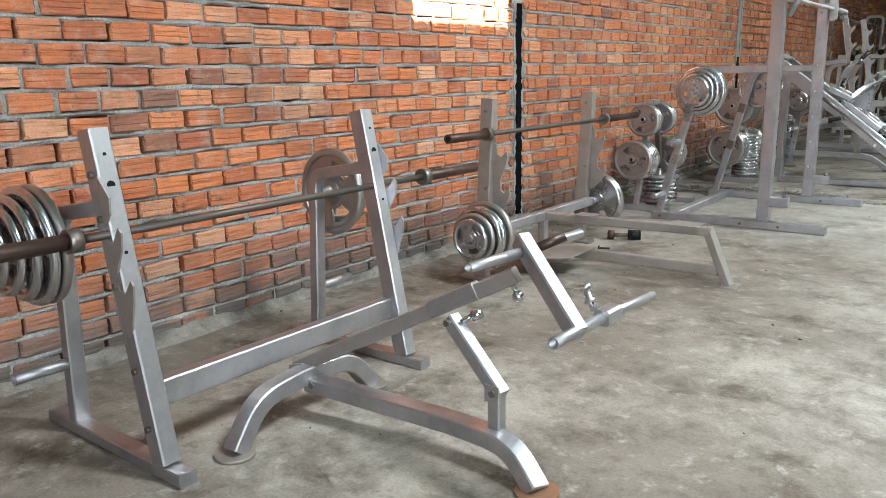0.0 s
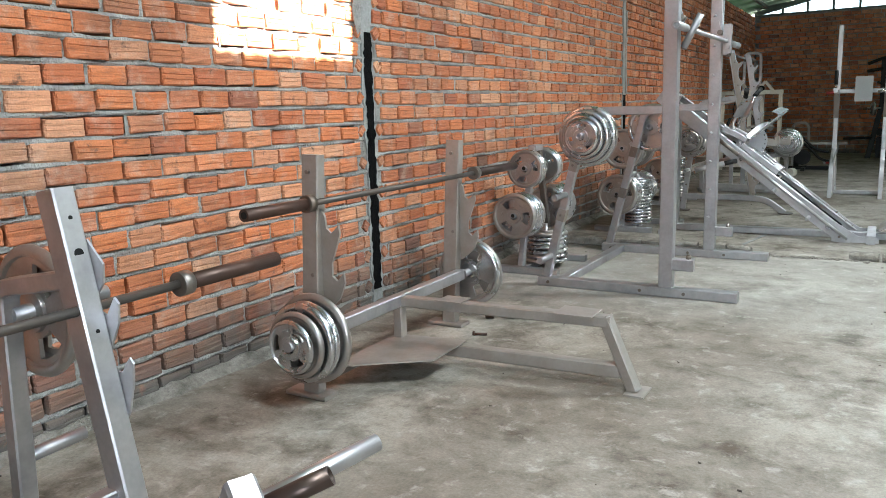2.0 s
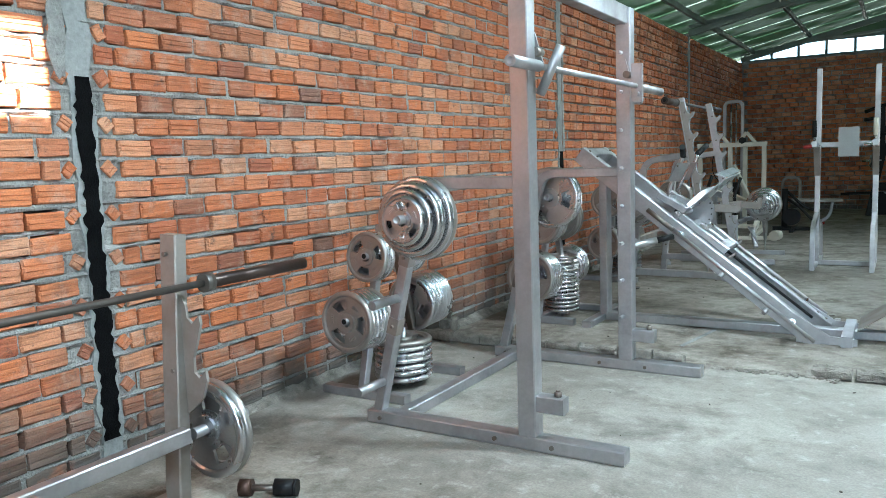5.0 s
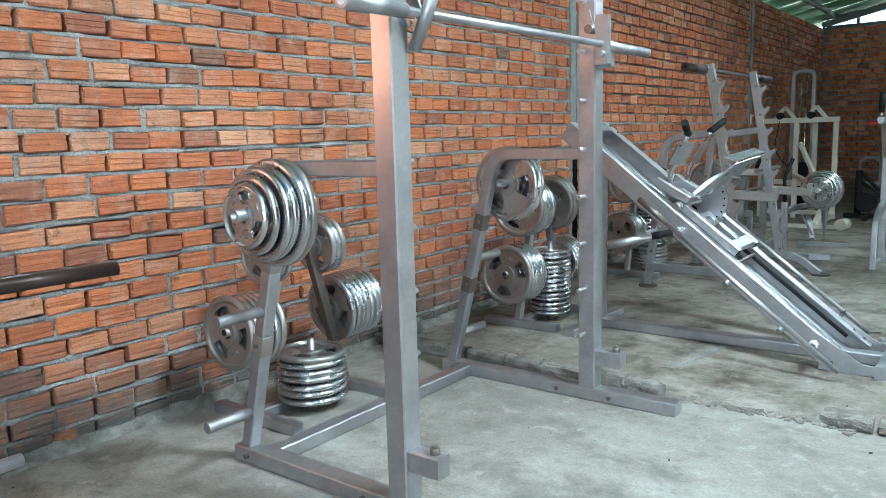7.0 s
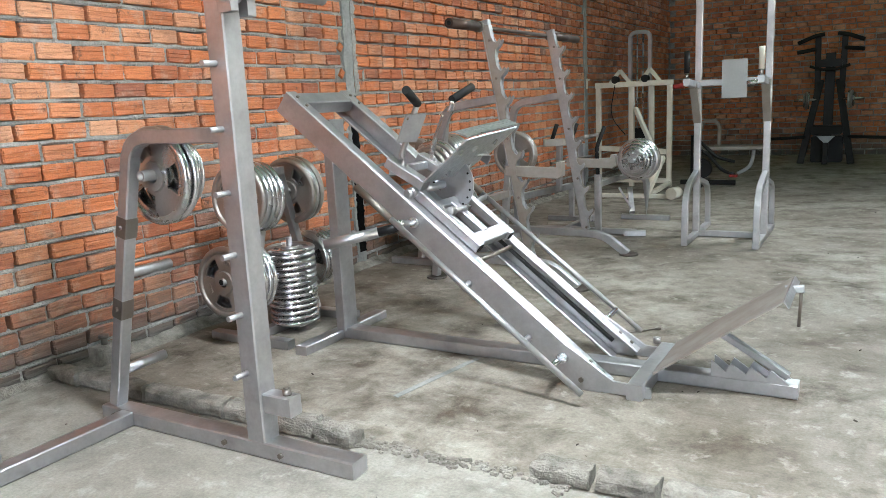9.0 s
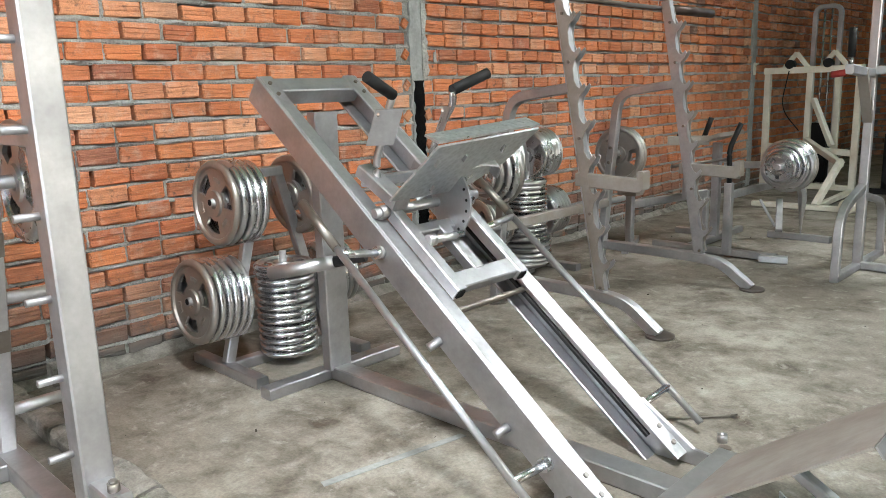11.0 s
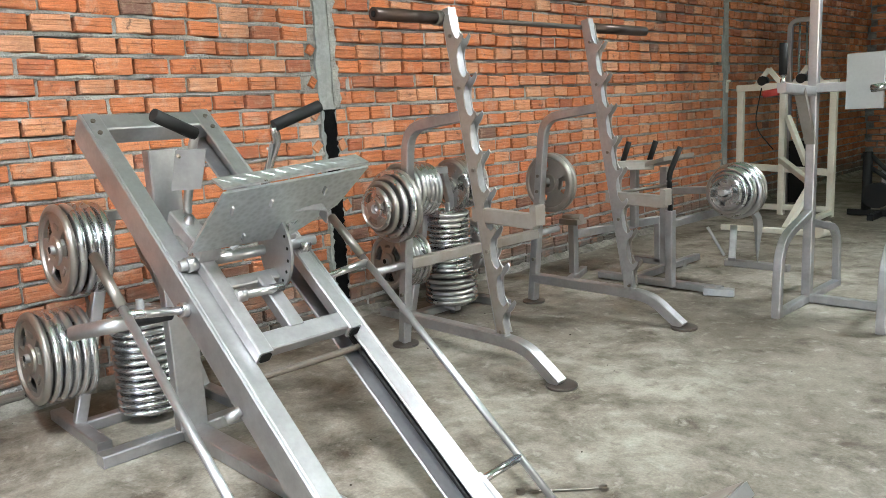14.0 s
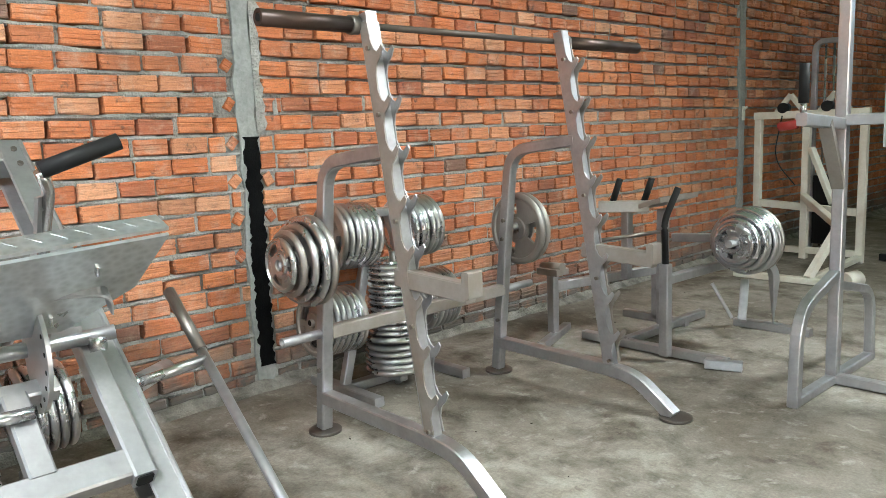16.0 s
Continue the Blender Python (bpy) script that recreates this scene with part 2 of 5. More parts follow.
FROSTED = frosted_material()


def tread_material():
    m, nt, b = mat("galvanised_sheet")
    p = place(nt)
    v = node(nt, "ShaderNodeTexVoronoi", Scale=55.0)
    nt.links.new(p, v.inputs["Vector"])
    c = mix(nt, 0.5, (0.54, 0.56, 0.57), ramp(nt, v.outputs["Distance"], [(0.0, g(0.5)), (0.8, g(1.05))]), "MULTIPLY")
    nt.links.new(c, b.inputs["Base Color"])
    nt.links.new(ramp(nt, noise_tex(nt, p, 6, 5), [(0.3, g(0.26)), (0.7, g(0.45))]), b.inputs["Roughness"])
    b.inputs["Metallic"].default_value = 0.9
    bump(nt, b, noise_tex(nt, p, 45, 2), 0.15, 0.003)
    return m


GALV = tread_material()


# ---- mesh building ----
class Shape:
    """A mesh under construction, in world metres."""

    def __init__(self):
        self.bm = bmesh.new()

    def _basis(self, p, q, up):
        p, q = Vector(p), Vector(q)
        d = (q - p).normalized()
        u = Vector(up)
        u = u - d * u.dot(d)
        if u.length < 1e-4:
            u = Vector((1, 0, 0)) - d * d.x
            if u.length < 1e-4:
                u = Vector((0, 1, 0))
        u.normalize()
        return p, q, d, u, d.cross(u)

    def tube(self, p, q, w, h, up=(0, 0, 1), bevel=0.005):
        """A square section from p to q; w across, h along up."""
        p, q, d, u, s = self._basis(p, q, up)
        b = min(bevel, w * 0.3, h * 0.3)
        prof = []
        for sx, sy in ((1, 1), (-1, 1), (-1, -1), (1, -1)):
            c = [(sx * (w / 2 - b), sy * h / 2), (sx * w / 2, sy * (h / 2 - b))]
            prof += c[::-1] if sx * sy > 0 else c
        rings = [[self.bm.verts.new(o + s * x + u * y) for x, y in prof] for o in (p, q)]
        n = len(prof)
        for i in range(n):
            self.bm.faces.new((rings[0][i], rings[0][(i + 1) % n], rings[1][(i + 1) % n], rings[1][i]))
        self.bm.faces.new(rings[0][::-1]), self.bm.faces.new(rings[1])
        return self

    def box(self, lo, hi, bevel=0.004):
        lo, hi = Vector(lo), Vector(hi)
        m = (lo + hi) / 2
        return self.tube((m.x, lo.y, m.z), (m.x, hi.y, m.z), hi.x - lo.x, hi.z - lo.z, (0, 0, 1), bevel)

    def rod(self, p, q, r, seg=16, hollow=0.0, r2=None):
        p, q, d, u, s = self._basis(p, q, (0.013, 0.02, 1))
        r2 = r if r2 is None else r2
        ring = lambda o, k: [self.bm.verts.new(o + (u * math.cos(a) + s * math.sin(a)) * k) for a in [2 * math.pi * i / seg for i in range(seg)]]
        a, b = ring(p, r), ring(q, r2)
        faces = []
        for i in range(seg):
            faces.append(self.bm.faces.new((a[i], b[i], b[(i + 1) % seg], a[(i + 1) % seg])))
        if hollow:
            deep = min(0.05, (q - p).length * 0.3)
            for end, o, sign, k in ((a, p, 1, r), (b, q, -1, r2)):
                c, e = ring(o, k * hollow), ring(o + d * deep * sign, k * hollow)
                for i in range(seg):
                    j = (i + 1) % seg
                    f1, f2 = (end[i], end[j], c[j], c[i]), (c[i], c[j], e[j], e[i])
                    self.bm.faces.new(f1 if sign > 0 else f1[::-1]), faces.append(self.bm.faces.new(f2 if sign > 0 else f2[::-1]))
                self.bm.faces.new(e if sign > 0 else e[::-1])
        else:
            self.bm.faces.new(a), self.bm.faces.new(b[::-1])
        for f in faces:
            f.smooth = True
        return self

    def path(self, pts, r, seg=12, bend=0.08, square=0.0, up=(0, 0, 1), steps=6):
        """A bent pipe (square > 0: a box section square x r) through the points, its corners rounded."""
        P = [Vector(p) for p in pts]
        way = [P[0]]
        for a, b, c in zip(P, P[1:], P[2:]):
            k = min(bend, (b - a).length * 0.48, (c - b).length * 0.48)
            s, e = b + (a - b).normalized() * k, b + (c - b).normalized() * k
            way += [(s * (1 - t) ** 2 + b * 2 * t * (1 - t) + e * t * t) for t in [i / steps for i in range(steps + 1)]]
        way.append(P[-1])
        rings = []
        for i, o in enumerate(way):
            d = (way[min(i + 1, len(way) - 1)] - way[max(i - 1, 0)]).normalized()
            u = Vector(up) - d * Vector(up).dot(d)
            if u.length < 1e-3:
                u = Vector((0.0, 0.0, 1.0)) - d * d.z
            u.normalize()
            s = d.cross(u)
            if square:
                w, h, b = square / 2, r / 2, 0.005
                prof = [(w - b, h), (w, h - b), (w, -h + b), (w - b, -h), (-w + b, -h), (-w, -h + b), (-w, h - b), (-w + b, h)]
            else:
                prof = [(r * math.cos(2 * math.pi * k / seg), r * math.sin(2 * math.pi * k / seg)) for k in range(seg)]
            rings.append([self.bm.verts.new(o + s * x + u * y) for x, y in prof])
        n = len(rings[0])
        for a, b in zip(rings, rings[1:]):
            for i in range(n):
                f = self.bm.faces.new((a[i], a[(i + 1) % n], b[(i + 1) % n], b[i]))
                f.smooth = not square
        self.bm.faces.new(rings[0][::-1]), self.bm.faces.new(rings[-1])
        return self

    def slab(self, pts, normal, thick, bevel=0.0):
        """A flat outline with thickness along normal."""
        n = Vector(normal).normalized() * thick
        a = [self.bm.verts.new(Vector(p)) for p in pts]
        b = [self.bm.verts.new(Vector(p) + n) for p in pts]
        k = len(pts)
        self.bm.faces.new(a[::-1]), self.bm.faces.new(b)
        for i in range(k):
            self.bm.faces.new((a[i], a[(i + 1) % k], b[(i + 1) % k], b[i]))
        return self

    def ball(self, c, r, seg=14):
        m = Matrix.Translation(c)
        res = bmesh.ops.create_uvsphere(self.bm, u_segments=seg, v_segments=seg // 2, radius=r, matrix=m)
        for v in res["verts"]:
            for f in v.link_faces:
                f.smooth = True
        return self

    def bolt(self, p, d, r=0.012, h=0.012):
        p, d = Vector(p), Vector(d).normalized()
        return self.rod(p - d * 0.003, p + d * h, r, 6)

    def part(self, name, material, parent=None, label="", kind="", base=None):
        """Finish: a mesh object; under parent it keeps its world place."""
        bmesh.ops.recalc_face_normals(self.bm, faces=self.bm.faces[:])
        o = Vector(base) if base is not None else (parent.location.copy() if parent else Vector())
        if parent is not None and parent.parent is not None:
            o = parent.parent.location + parent.location
        bmesh.ops.translate(self.bm, verts=self.bm.verts[:], vec=-o)
        me = bpy.data.meshes.new(name)
        self.bm.to_mesh(me)
        self.bm.free()
        me.materials.append(material)
        ob = new(name, me)
        if parent is not None:
            ob.parent = parent
        else:
            ob.location = o
        return tagged(ob, label, kind=kind)


def thing(name, base, label, category, group=""):
    ob = new(name)
    ob.location = base
    ob.empty_display_size = 0.1
    return tagged(ob, label, category, group)


S = Shape


# ---- the building ----
COLUMNS = (-0.3, 5.0, 10.25, 15.7)
WALL_TOP = 3.15

floor = S().box((-0.3, FRONT - 0.3, -0.2), (WIDE + 0.3, BACK + 0.3, 0.0), 0.002).part("floor", FLOORMAT, kind="structure")
tagged(floor, "grey trowelled concrete floor with stains and dust", "floor")
ground = S().box((-400, -400, -0.5), (400, 400, -0.21), 0.0).part("ground", EARTH, kind="structure")
tagged(ground, "pale bare ground outside the hall", "ground")

wall_west = S().box((-0.30, FRONT - 0.2, 0), (-0.115, BACK + 0.25, WALL_TOP)).part("wall_west", MORTAR, kind="structure")
tagged(wall_west, "unplastered brick wall with rough grey mortar joints", "wall")
wall_north = S().box((-0.115, BACK + 0.115, 0), (WIDE + 0.2, BACK + 0.30, WALL_TOP)).part("wall_north", MORTAR, kind="structure")
tagged(wall_north, "dark unplastered brick end wall of the hall", "wall")


def wall_with_doors(name, axis, at, lo, hi, top, doors, label):
    """A rendered wall along an axis, cut through by doors (from, to, height)."""
    s, edge = S(), lo
    def piece(a, b, z0, z1):
        if axis == "y":
            s.box((at, a, z0), (at + 0.2, b, z1))
        else:
            s.box((a, at, z0), (b, at + 0.2, z1))
    for a, b, h in doors:
        piece(edge, a, 0, top)
        piece(a, b, h, top)
        edge = b
    piece(edge, hi, 0, top)
    return tagged(s.part(name, PLASTER, kind="structure"), label, "wall")


# walls out of view; doorway and gate are added to let fill light in
wall_with_doors("wall_east", "y", WIDE, FRONT, BACK + 0.012, WALL_TOP + 0.1, [(9.5, 11.3, 2.5)], "plain rendered wall out of view, its wide doorway added for fill light")
wall_with_doors("wall_south", "x", FRONT - 0.2, -0.012, WIDE, WALL_TOP, [(4.6, 7.1, 2.9)], "plain rendered wall out of view, its wide gate opening added for fill light")


def roof_z(x):
    return EAVE + SLOPE * (x if x < RIDGE else 2 * RIDGE - x)


def roof():
    """Corrugated sheets with added openings: slots for the roof lights, and gaps over the bench that shape the sun
    patch.
    """
    s = S()
    bm = s.bm
    # first two gaps are placed out of view so the sun draws the wall patch
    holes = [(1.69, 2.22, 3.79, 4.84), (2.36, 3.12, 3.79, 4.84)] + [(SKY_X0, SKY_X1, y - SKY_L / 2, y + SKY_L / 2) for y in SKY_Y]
    # last cut carries the roof past the east wall, added to block sun there
    cuts = sorted({-0.5, RIDGE, WIDE + 0.5, *(h[0] for h in holes), *(h[1] for h in holes), WIDE + 3.2})
    edges = sorted({FRONT - 0.5, BACK + 0.6, *(h[2] for h in holes), *(h[3] for h in holes)})
    ys = []
    for e0, e1 in zip(edges, edges[1:]):
        n = max(2, int((e1 - e0) / 0.05))
        ys += [e0 + (e1 - e0) * i / n for i in range(n)]
    ys.append(edges[-1])
    grid = [[bm.verts.new((x, y, roof_z(x) + (0.02 if j % 2 else 0.0))) for x in cuts] for j, y in enumerate(ys)]
    for j in range(len(ys) - 1):
        for i in range(len(cuts) - 1):
            xm, ym = (cuts[i] + cuts[i + 1]) / 2, (ys[j] + ys[j + 1]) / 2
            if any(h[0] < xm < h[1] and h[2] < ym < h[3] for h in holes):
                continue
            bm.faces.new((grid[j][i], grid[j][i + 1], grid[j + 1][i + 1], grid[j + 1][i]))
    ob = s.part("ceiling", ROOFMAT, kind="structure")
    return tagged(ob, "green translucent corrugated roof sheets on steel purlins", "roof")


roof()
# unseen frosted sheets added over the fill lamps
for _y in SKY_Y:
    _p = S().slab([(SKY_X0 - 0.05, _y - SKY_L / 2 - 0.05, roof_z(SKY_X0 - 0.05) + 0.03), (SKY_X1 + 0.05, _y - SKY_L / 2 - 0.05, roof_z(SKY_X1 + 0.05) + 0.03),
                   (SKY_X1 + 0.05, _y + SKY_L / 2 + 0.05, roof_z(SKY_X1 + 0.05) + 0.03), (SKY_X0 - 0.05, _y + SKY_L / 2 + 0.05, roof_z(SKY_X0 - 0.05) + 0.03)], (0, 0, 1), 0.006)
    tagged(_p.part("window_roof_added", FROSTED, kind="structure"), "frosted white roof light sheet, added out of view for fill", "roof light")
_s = S()
for x in (0.25, 1.3, 2.29, 3.3, 4.05, 5.75, 6.7, 7.8, 8.8):
    _s.tube((x, FRONT, roof_z(x) - 0.045), (x, BACK + 0.3, roof_z(x) - 0.045), 0.05, 0.08)
tagged(_s.part("trim", STEELGREEN, kind="structure"), "thin steel purlins under the roof sheets", "purlin")
for y in (-0.3, 5.0, 10.25, 15.7, 20.3):
    _s = S()
    for a, b in ((0.0, RIDGE), (WIDE, RIDGE)):
        _s.tube((a, y, roof_z(a) - 0.13), (b, y, roof_z(b) - 0.13), 0.06, 0.1)
    _s.tube((0.0, y, EAVE - 0.02), (1.9, y, roof_z(1.9) - 0.2), 0.04, 0.05)
    _s.tube((1.2, y, roof_z(1.2) - 0.15), (RIDGE, y, roof_z(RIDGE) - 0.65), 0.04, 0.05)
    _s.tube((WIDE - 1.2, y, roof_z(1.2) - 0.15), (RIDGE, y, roof_z(RIDGE) - 0.65), 0.04, 0.05)
    _s.tube((RIDGE, y, roof_z(RIDGE) - 0.65), (RIDGE, y, roof_z(RIDGE) - 0.1), 0.04, 0.05, (1, 0, 0))
    tagged(_s.part("trim", STEELGREEN, kind="structure"), "welded steel roof truss", "truss")

# band of open lights over the end wall, and the gable sheet above it
_s = S()
_x = 0.02
while _x < WIDE:
    _s.tube((_x, BACK + 0.1, WALL_TOP), (_x, BACK + 0.1, 3.45), 0.05, 0.05, (0, 1, 0))
    _x += 0.52
_s.tube((0, BACK + 0.1, 3.47), (WIDE, BACK + 0.1, 3.47), 0.05, 0.07)
_s.tube((0, BACK + 0.1, WALL_TOP + 0.01), (WIDE, BACK + 0.1, WALL_TOP + 0.01), 0.06, 0.03)
tagged(_s.part("window_1", STEELGREEN, kind="structure"), "long band of open lights under the roof", "window")
_s = S().slab([(1.0, BACK + 0.14, 3.50), (WIDE - 1.0, BACK + 0.14, 3.50), (RIDGE, BACK + 0.14, roof_z(RIDGE))], (0, 1, 0), 0.012)
tagged(_s.part("wall_gable", ROOFMAT, kind="structure"), "green sheet closing the gable", "gable")

# ---- weight plates and bars ----
PLATES = {}


def plate_mesh(R, thick, material, key):
    """A cast disc with a proud rim and hub, three grip slots and a bore, axis along y, its back face at y = 0."""
    bm = bmesh.new()
    N = 42
    rb, rh = 0.026, max(0.046, R * 0.30)
    s0, s1, ri = rh + (R - rh) * 0.16, rh + (R - rh) * 0.60, rh + (R - rh) * 0.74
    rad = [rb, rh, rh + 0.004, s0, s1, ri, ri + 0.005, R - 0.012, R - 0.004, R]
    dep = [1, 1, .40, .40, .40, .40, 1, 0.97, .62, .24]
    slot = lambda i, k: k == 3 and (i % 14) in (0, 1, 2, 3, 4, 5)
    layers = []
    for sign in (1, -1):
        layers.append([[bm.verts.new((r * math.cos(2 * math.pi * i / N), sign * thick / 2 * d - thick / 2, r * math.sin(2 * math.pi * i / N))) for i in range(N)] for r, d in zip(rad, dep)])
    for side, L in enumerate(layers):
        for k in range(len(rad) - 1):
            for i in range(N):
                if slot(i, k):
                    continue
                j = (i + 1) % N
                f = (L[k][i], L[k][j], L[k + 1][j], L[k + 1][i])
                bm.faces.new(f if side else f[::-1]).smooth = k >= 6
    A, B = layers
    for i in range(N):
        j = (i + 1) % N
        for f in (bm.faces.new((A[-1][i], A[-1][j], B[-1][j], B[-1][i])), bm.faces.new((B[0][i], B[0][j], A[0][j], A[0][i]))):
            f.smooth = True
        if slot(i, 3):
            bm.faces.new((A[3][i], A[3][j], B[3][j], B[3][i])), bm.faces.new((B[4][i], B[4][j], A[4][j], A[4][i]))
            if not slot(i - 1, 3):
                bm.faces.new((A[3][i], B[3][i], B[4][i], A[4][i]))
            if not slot(i + 1, 3):
                bm.faces.new((B[3][j], A[3][j], A[4][j], B[4][j]))
    # raised marks round the rim, too worn to read
    for a0 in range(3):
        for q in range(5):
            a = 2 * math.pi * (a0 / 3 + 0.245) + (q - 2) * 0.10
            c = Matrix.Rotation(-a, 4, "Y") @ Matrix.Translation(((s0 + s1) / 2, -thick * 0.22, 0))
            bmesh.ops.create_cube(bm, size=1.0, matrix=c @ Matrix.Diagonal((R * 0.10, 0.006, R * 0.028, 1)))
    bmesh.ops.recalc_face_normals(bm, faces=bm.faces[:])
    me = bpy.data.meshes.new("weight_plate")
    bm.to_mesh(me)
    bm.free()
    me.materials.append(material)
    PLATES[key] = me
    return me


SIZES = {"xl": (0.195, 0.033), "l": (0.170, 0.031), "m": (0.142, 0.029), "s": (0.115, 0.026), "xs": (0.095, 0.022)}
for _k, (_r, _t) in SIZES.items():
    plate_mesh(_r, _t, CHROME, _k + "c")
    plate_mesh(_r, _t, IRON, _k + "i")
_rng = random.Random(5)


def plate(key, m, group):
    ob = new("weight_plate", PLATES[key])
    ob.matrix_world = m
    bright = key.endswith("c")
    return tagged(ob, ("bright silver" if bright else "dull grey silver") + " cast iron weight plate with three grip slots", "weight plate", group)


def load(peg, way, keys, group, gap=0.006, start=0.02):
    """Plates threaded on a peg from its root outwards along way."""
    d = Vector(way).normalized()
    at = start
    for k in keys:
        t = SIZES[k[:-1]][1]
        at += t + gap
        o = Vector(peg) + d * at
        q = Vector((0, 1, 0)).rotation_difference(d).to_matrix().to_4x4()
        hang = Vector((0, 0, -0.006)) if abs(d.z) < 0.5 else Vector()
        spin = Matrix.Rotation(_rng.uniform(0, 6.28), 4, "Y")
        wob = pose(0, 0, 0, _rng.uniform(-1.5, 1.5), 0, _rng.uniform(-2, 2))
        plate(k, Matrix.Translation(o + hang) @ q @ wob @ spin, group)
    return at


def barbell(x, z, y0, y1, c0, c1, label, base_y, rs=0.024):
    b = thing("barbell", (x, (y0 + y1) / 2, z), label, "barbell")
    S().rod((x, c0, z), (x, c1, z), 0.0135, 14).part("shaft", SHAFT, b)
    for a, e, sg in ((c0, y0, -1), (c1, y1, 1)):
        S().rod((x, a, z), (x, e, z), rs, 20, 0.62).part("sleeve", RUSTY, b)
        S().rod((x, a - sg * 0.02, z), (x, a + sg * 0.018, z), 0.036, 20).part("collar", BARSTEEL, b)
        # black plug paints the shade of the hollow sleeve end
        S().rod((x, e - sg * 0.01, z), (x, e + sg * 0.0015, z), 0.0135, 16).part("bore", HOLE_SHADE, b)
    return b


# ---- bench press stand by the wall ----
def hook_plate(s, y, pts, t=0.008):
    s.slab([(px, y - t / 2, pz) for px, pz in pts], (0, 1, 0), t)


def press_stand():
    r = thing("bench_press_stand", (0.85, 1.73, 0), "silver painted steel bench press stand with storage pegs", "weight rack")
    for y, out in ((1.16, -1), (2.30, 1)):
        S().tube((0.43, y, 0.022), (1.24, y, 0.022), 0.062, 0.044).part("foot", SILVER, r)
        S().tube((1.13, y, 0.045), (0.925, y, 1.06), 0.062, 0.075, (1, 0, 0)).part("upright", SILVER, r)
        S().path([(0.60, y, 0.045), (0.645, y, 0.78), (0.95, y, 0.83)], 0.055, bend=0.05, square=0.05, up=(0, 1, 0)).part("rear_leg", SILVER, r)
        for zz in (0.93, 0.80, 0.60, 0.34, 0.16):
            xx = 1.13 - (zz - 0.045) * 0.202
            S().bolt((xx, y + out * 0.031, zz), (0, out, 0), 0.011).part("bolt", BARSTEEL, r)
        for zz, k in ((0.90, 0.013), (0.99, 0.006), (0.70, 0.006)):
            xx = 1.13 - (zz - 0.045) * 0.202 + 0.0375
            S().rod((xx - 0.002, y, zz), (xx + 0.0016, y, zz), k, 12).part("bolt_hole", HOLE_SHADE, r)
        for oy in (out * 0.034,):
            s = S()
            hook_plate(s, y + oy, [(0.985, 0.93), (1.04, 0.87), (1.035, 0.82), (0.995, 0.775), (1.0, 0.745), (1.035, 0.735), (1.07, 0.785), (1.085, 0.77), (1.078, 0.72), (1.045, 0.66),
                                   (1.025, 0.615), (1.04, 0.59), (1.07, 0.585), (1.105, 0.63), (1.118, 0.615), (1.11, 0.56), (1.085, 0.48), (1.05, 0.43), (1.0, 0.60)], 0.006)
            # browner paint carries the shade on the hook plate of the first upright
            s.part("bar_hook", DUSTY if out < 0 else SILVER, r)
        S().rod((0.66, y, 0.70), (0.66, y + out * 0.30, 0.70), 0.023, 16).part("storage_peg", SILVER, r)
        S().rod((0.615, y, 0.26), (0.615, y + out * 0.20, 0.262), 0.021, 16, 0.8).part("storage_peg", SILVER, r)
    S().tube((1.06, 1.19, 0.245), (1.06, 2.27, 0.245), 0.05, 0.085).part("crossbar", SILVER, r)
    load((0.66, 1.12, 0.70), (0, -1, 0), ["xli", "xlc", "lc", "mc", "sc"], "plates on the bench press stand")
    load((0.66, 2.33, 0.70), (0, 1, 0), ["xli", "li"], "plates on the bench press stand")
    barbell(1.005, 0.757, 0.42, 3.00, 1.02, 2.61, "long steel barbell with browned sleeves resting in hooks", 1.7)


press_stand()


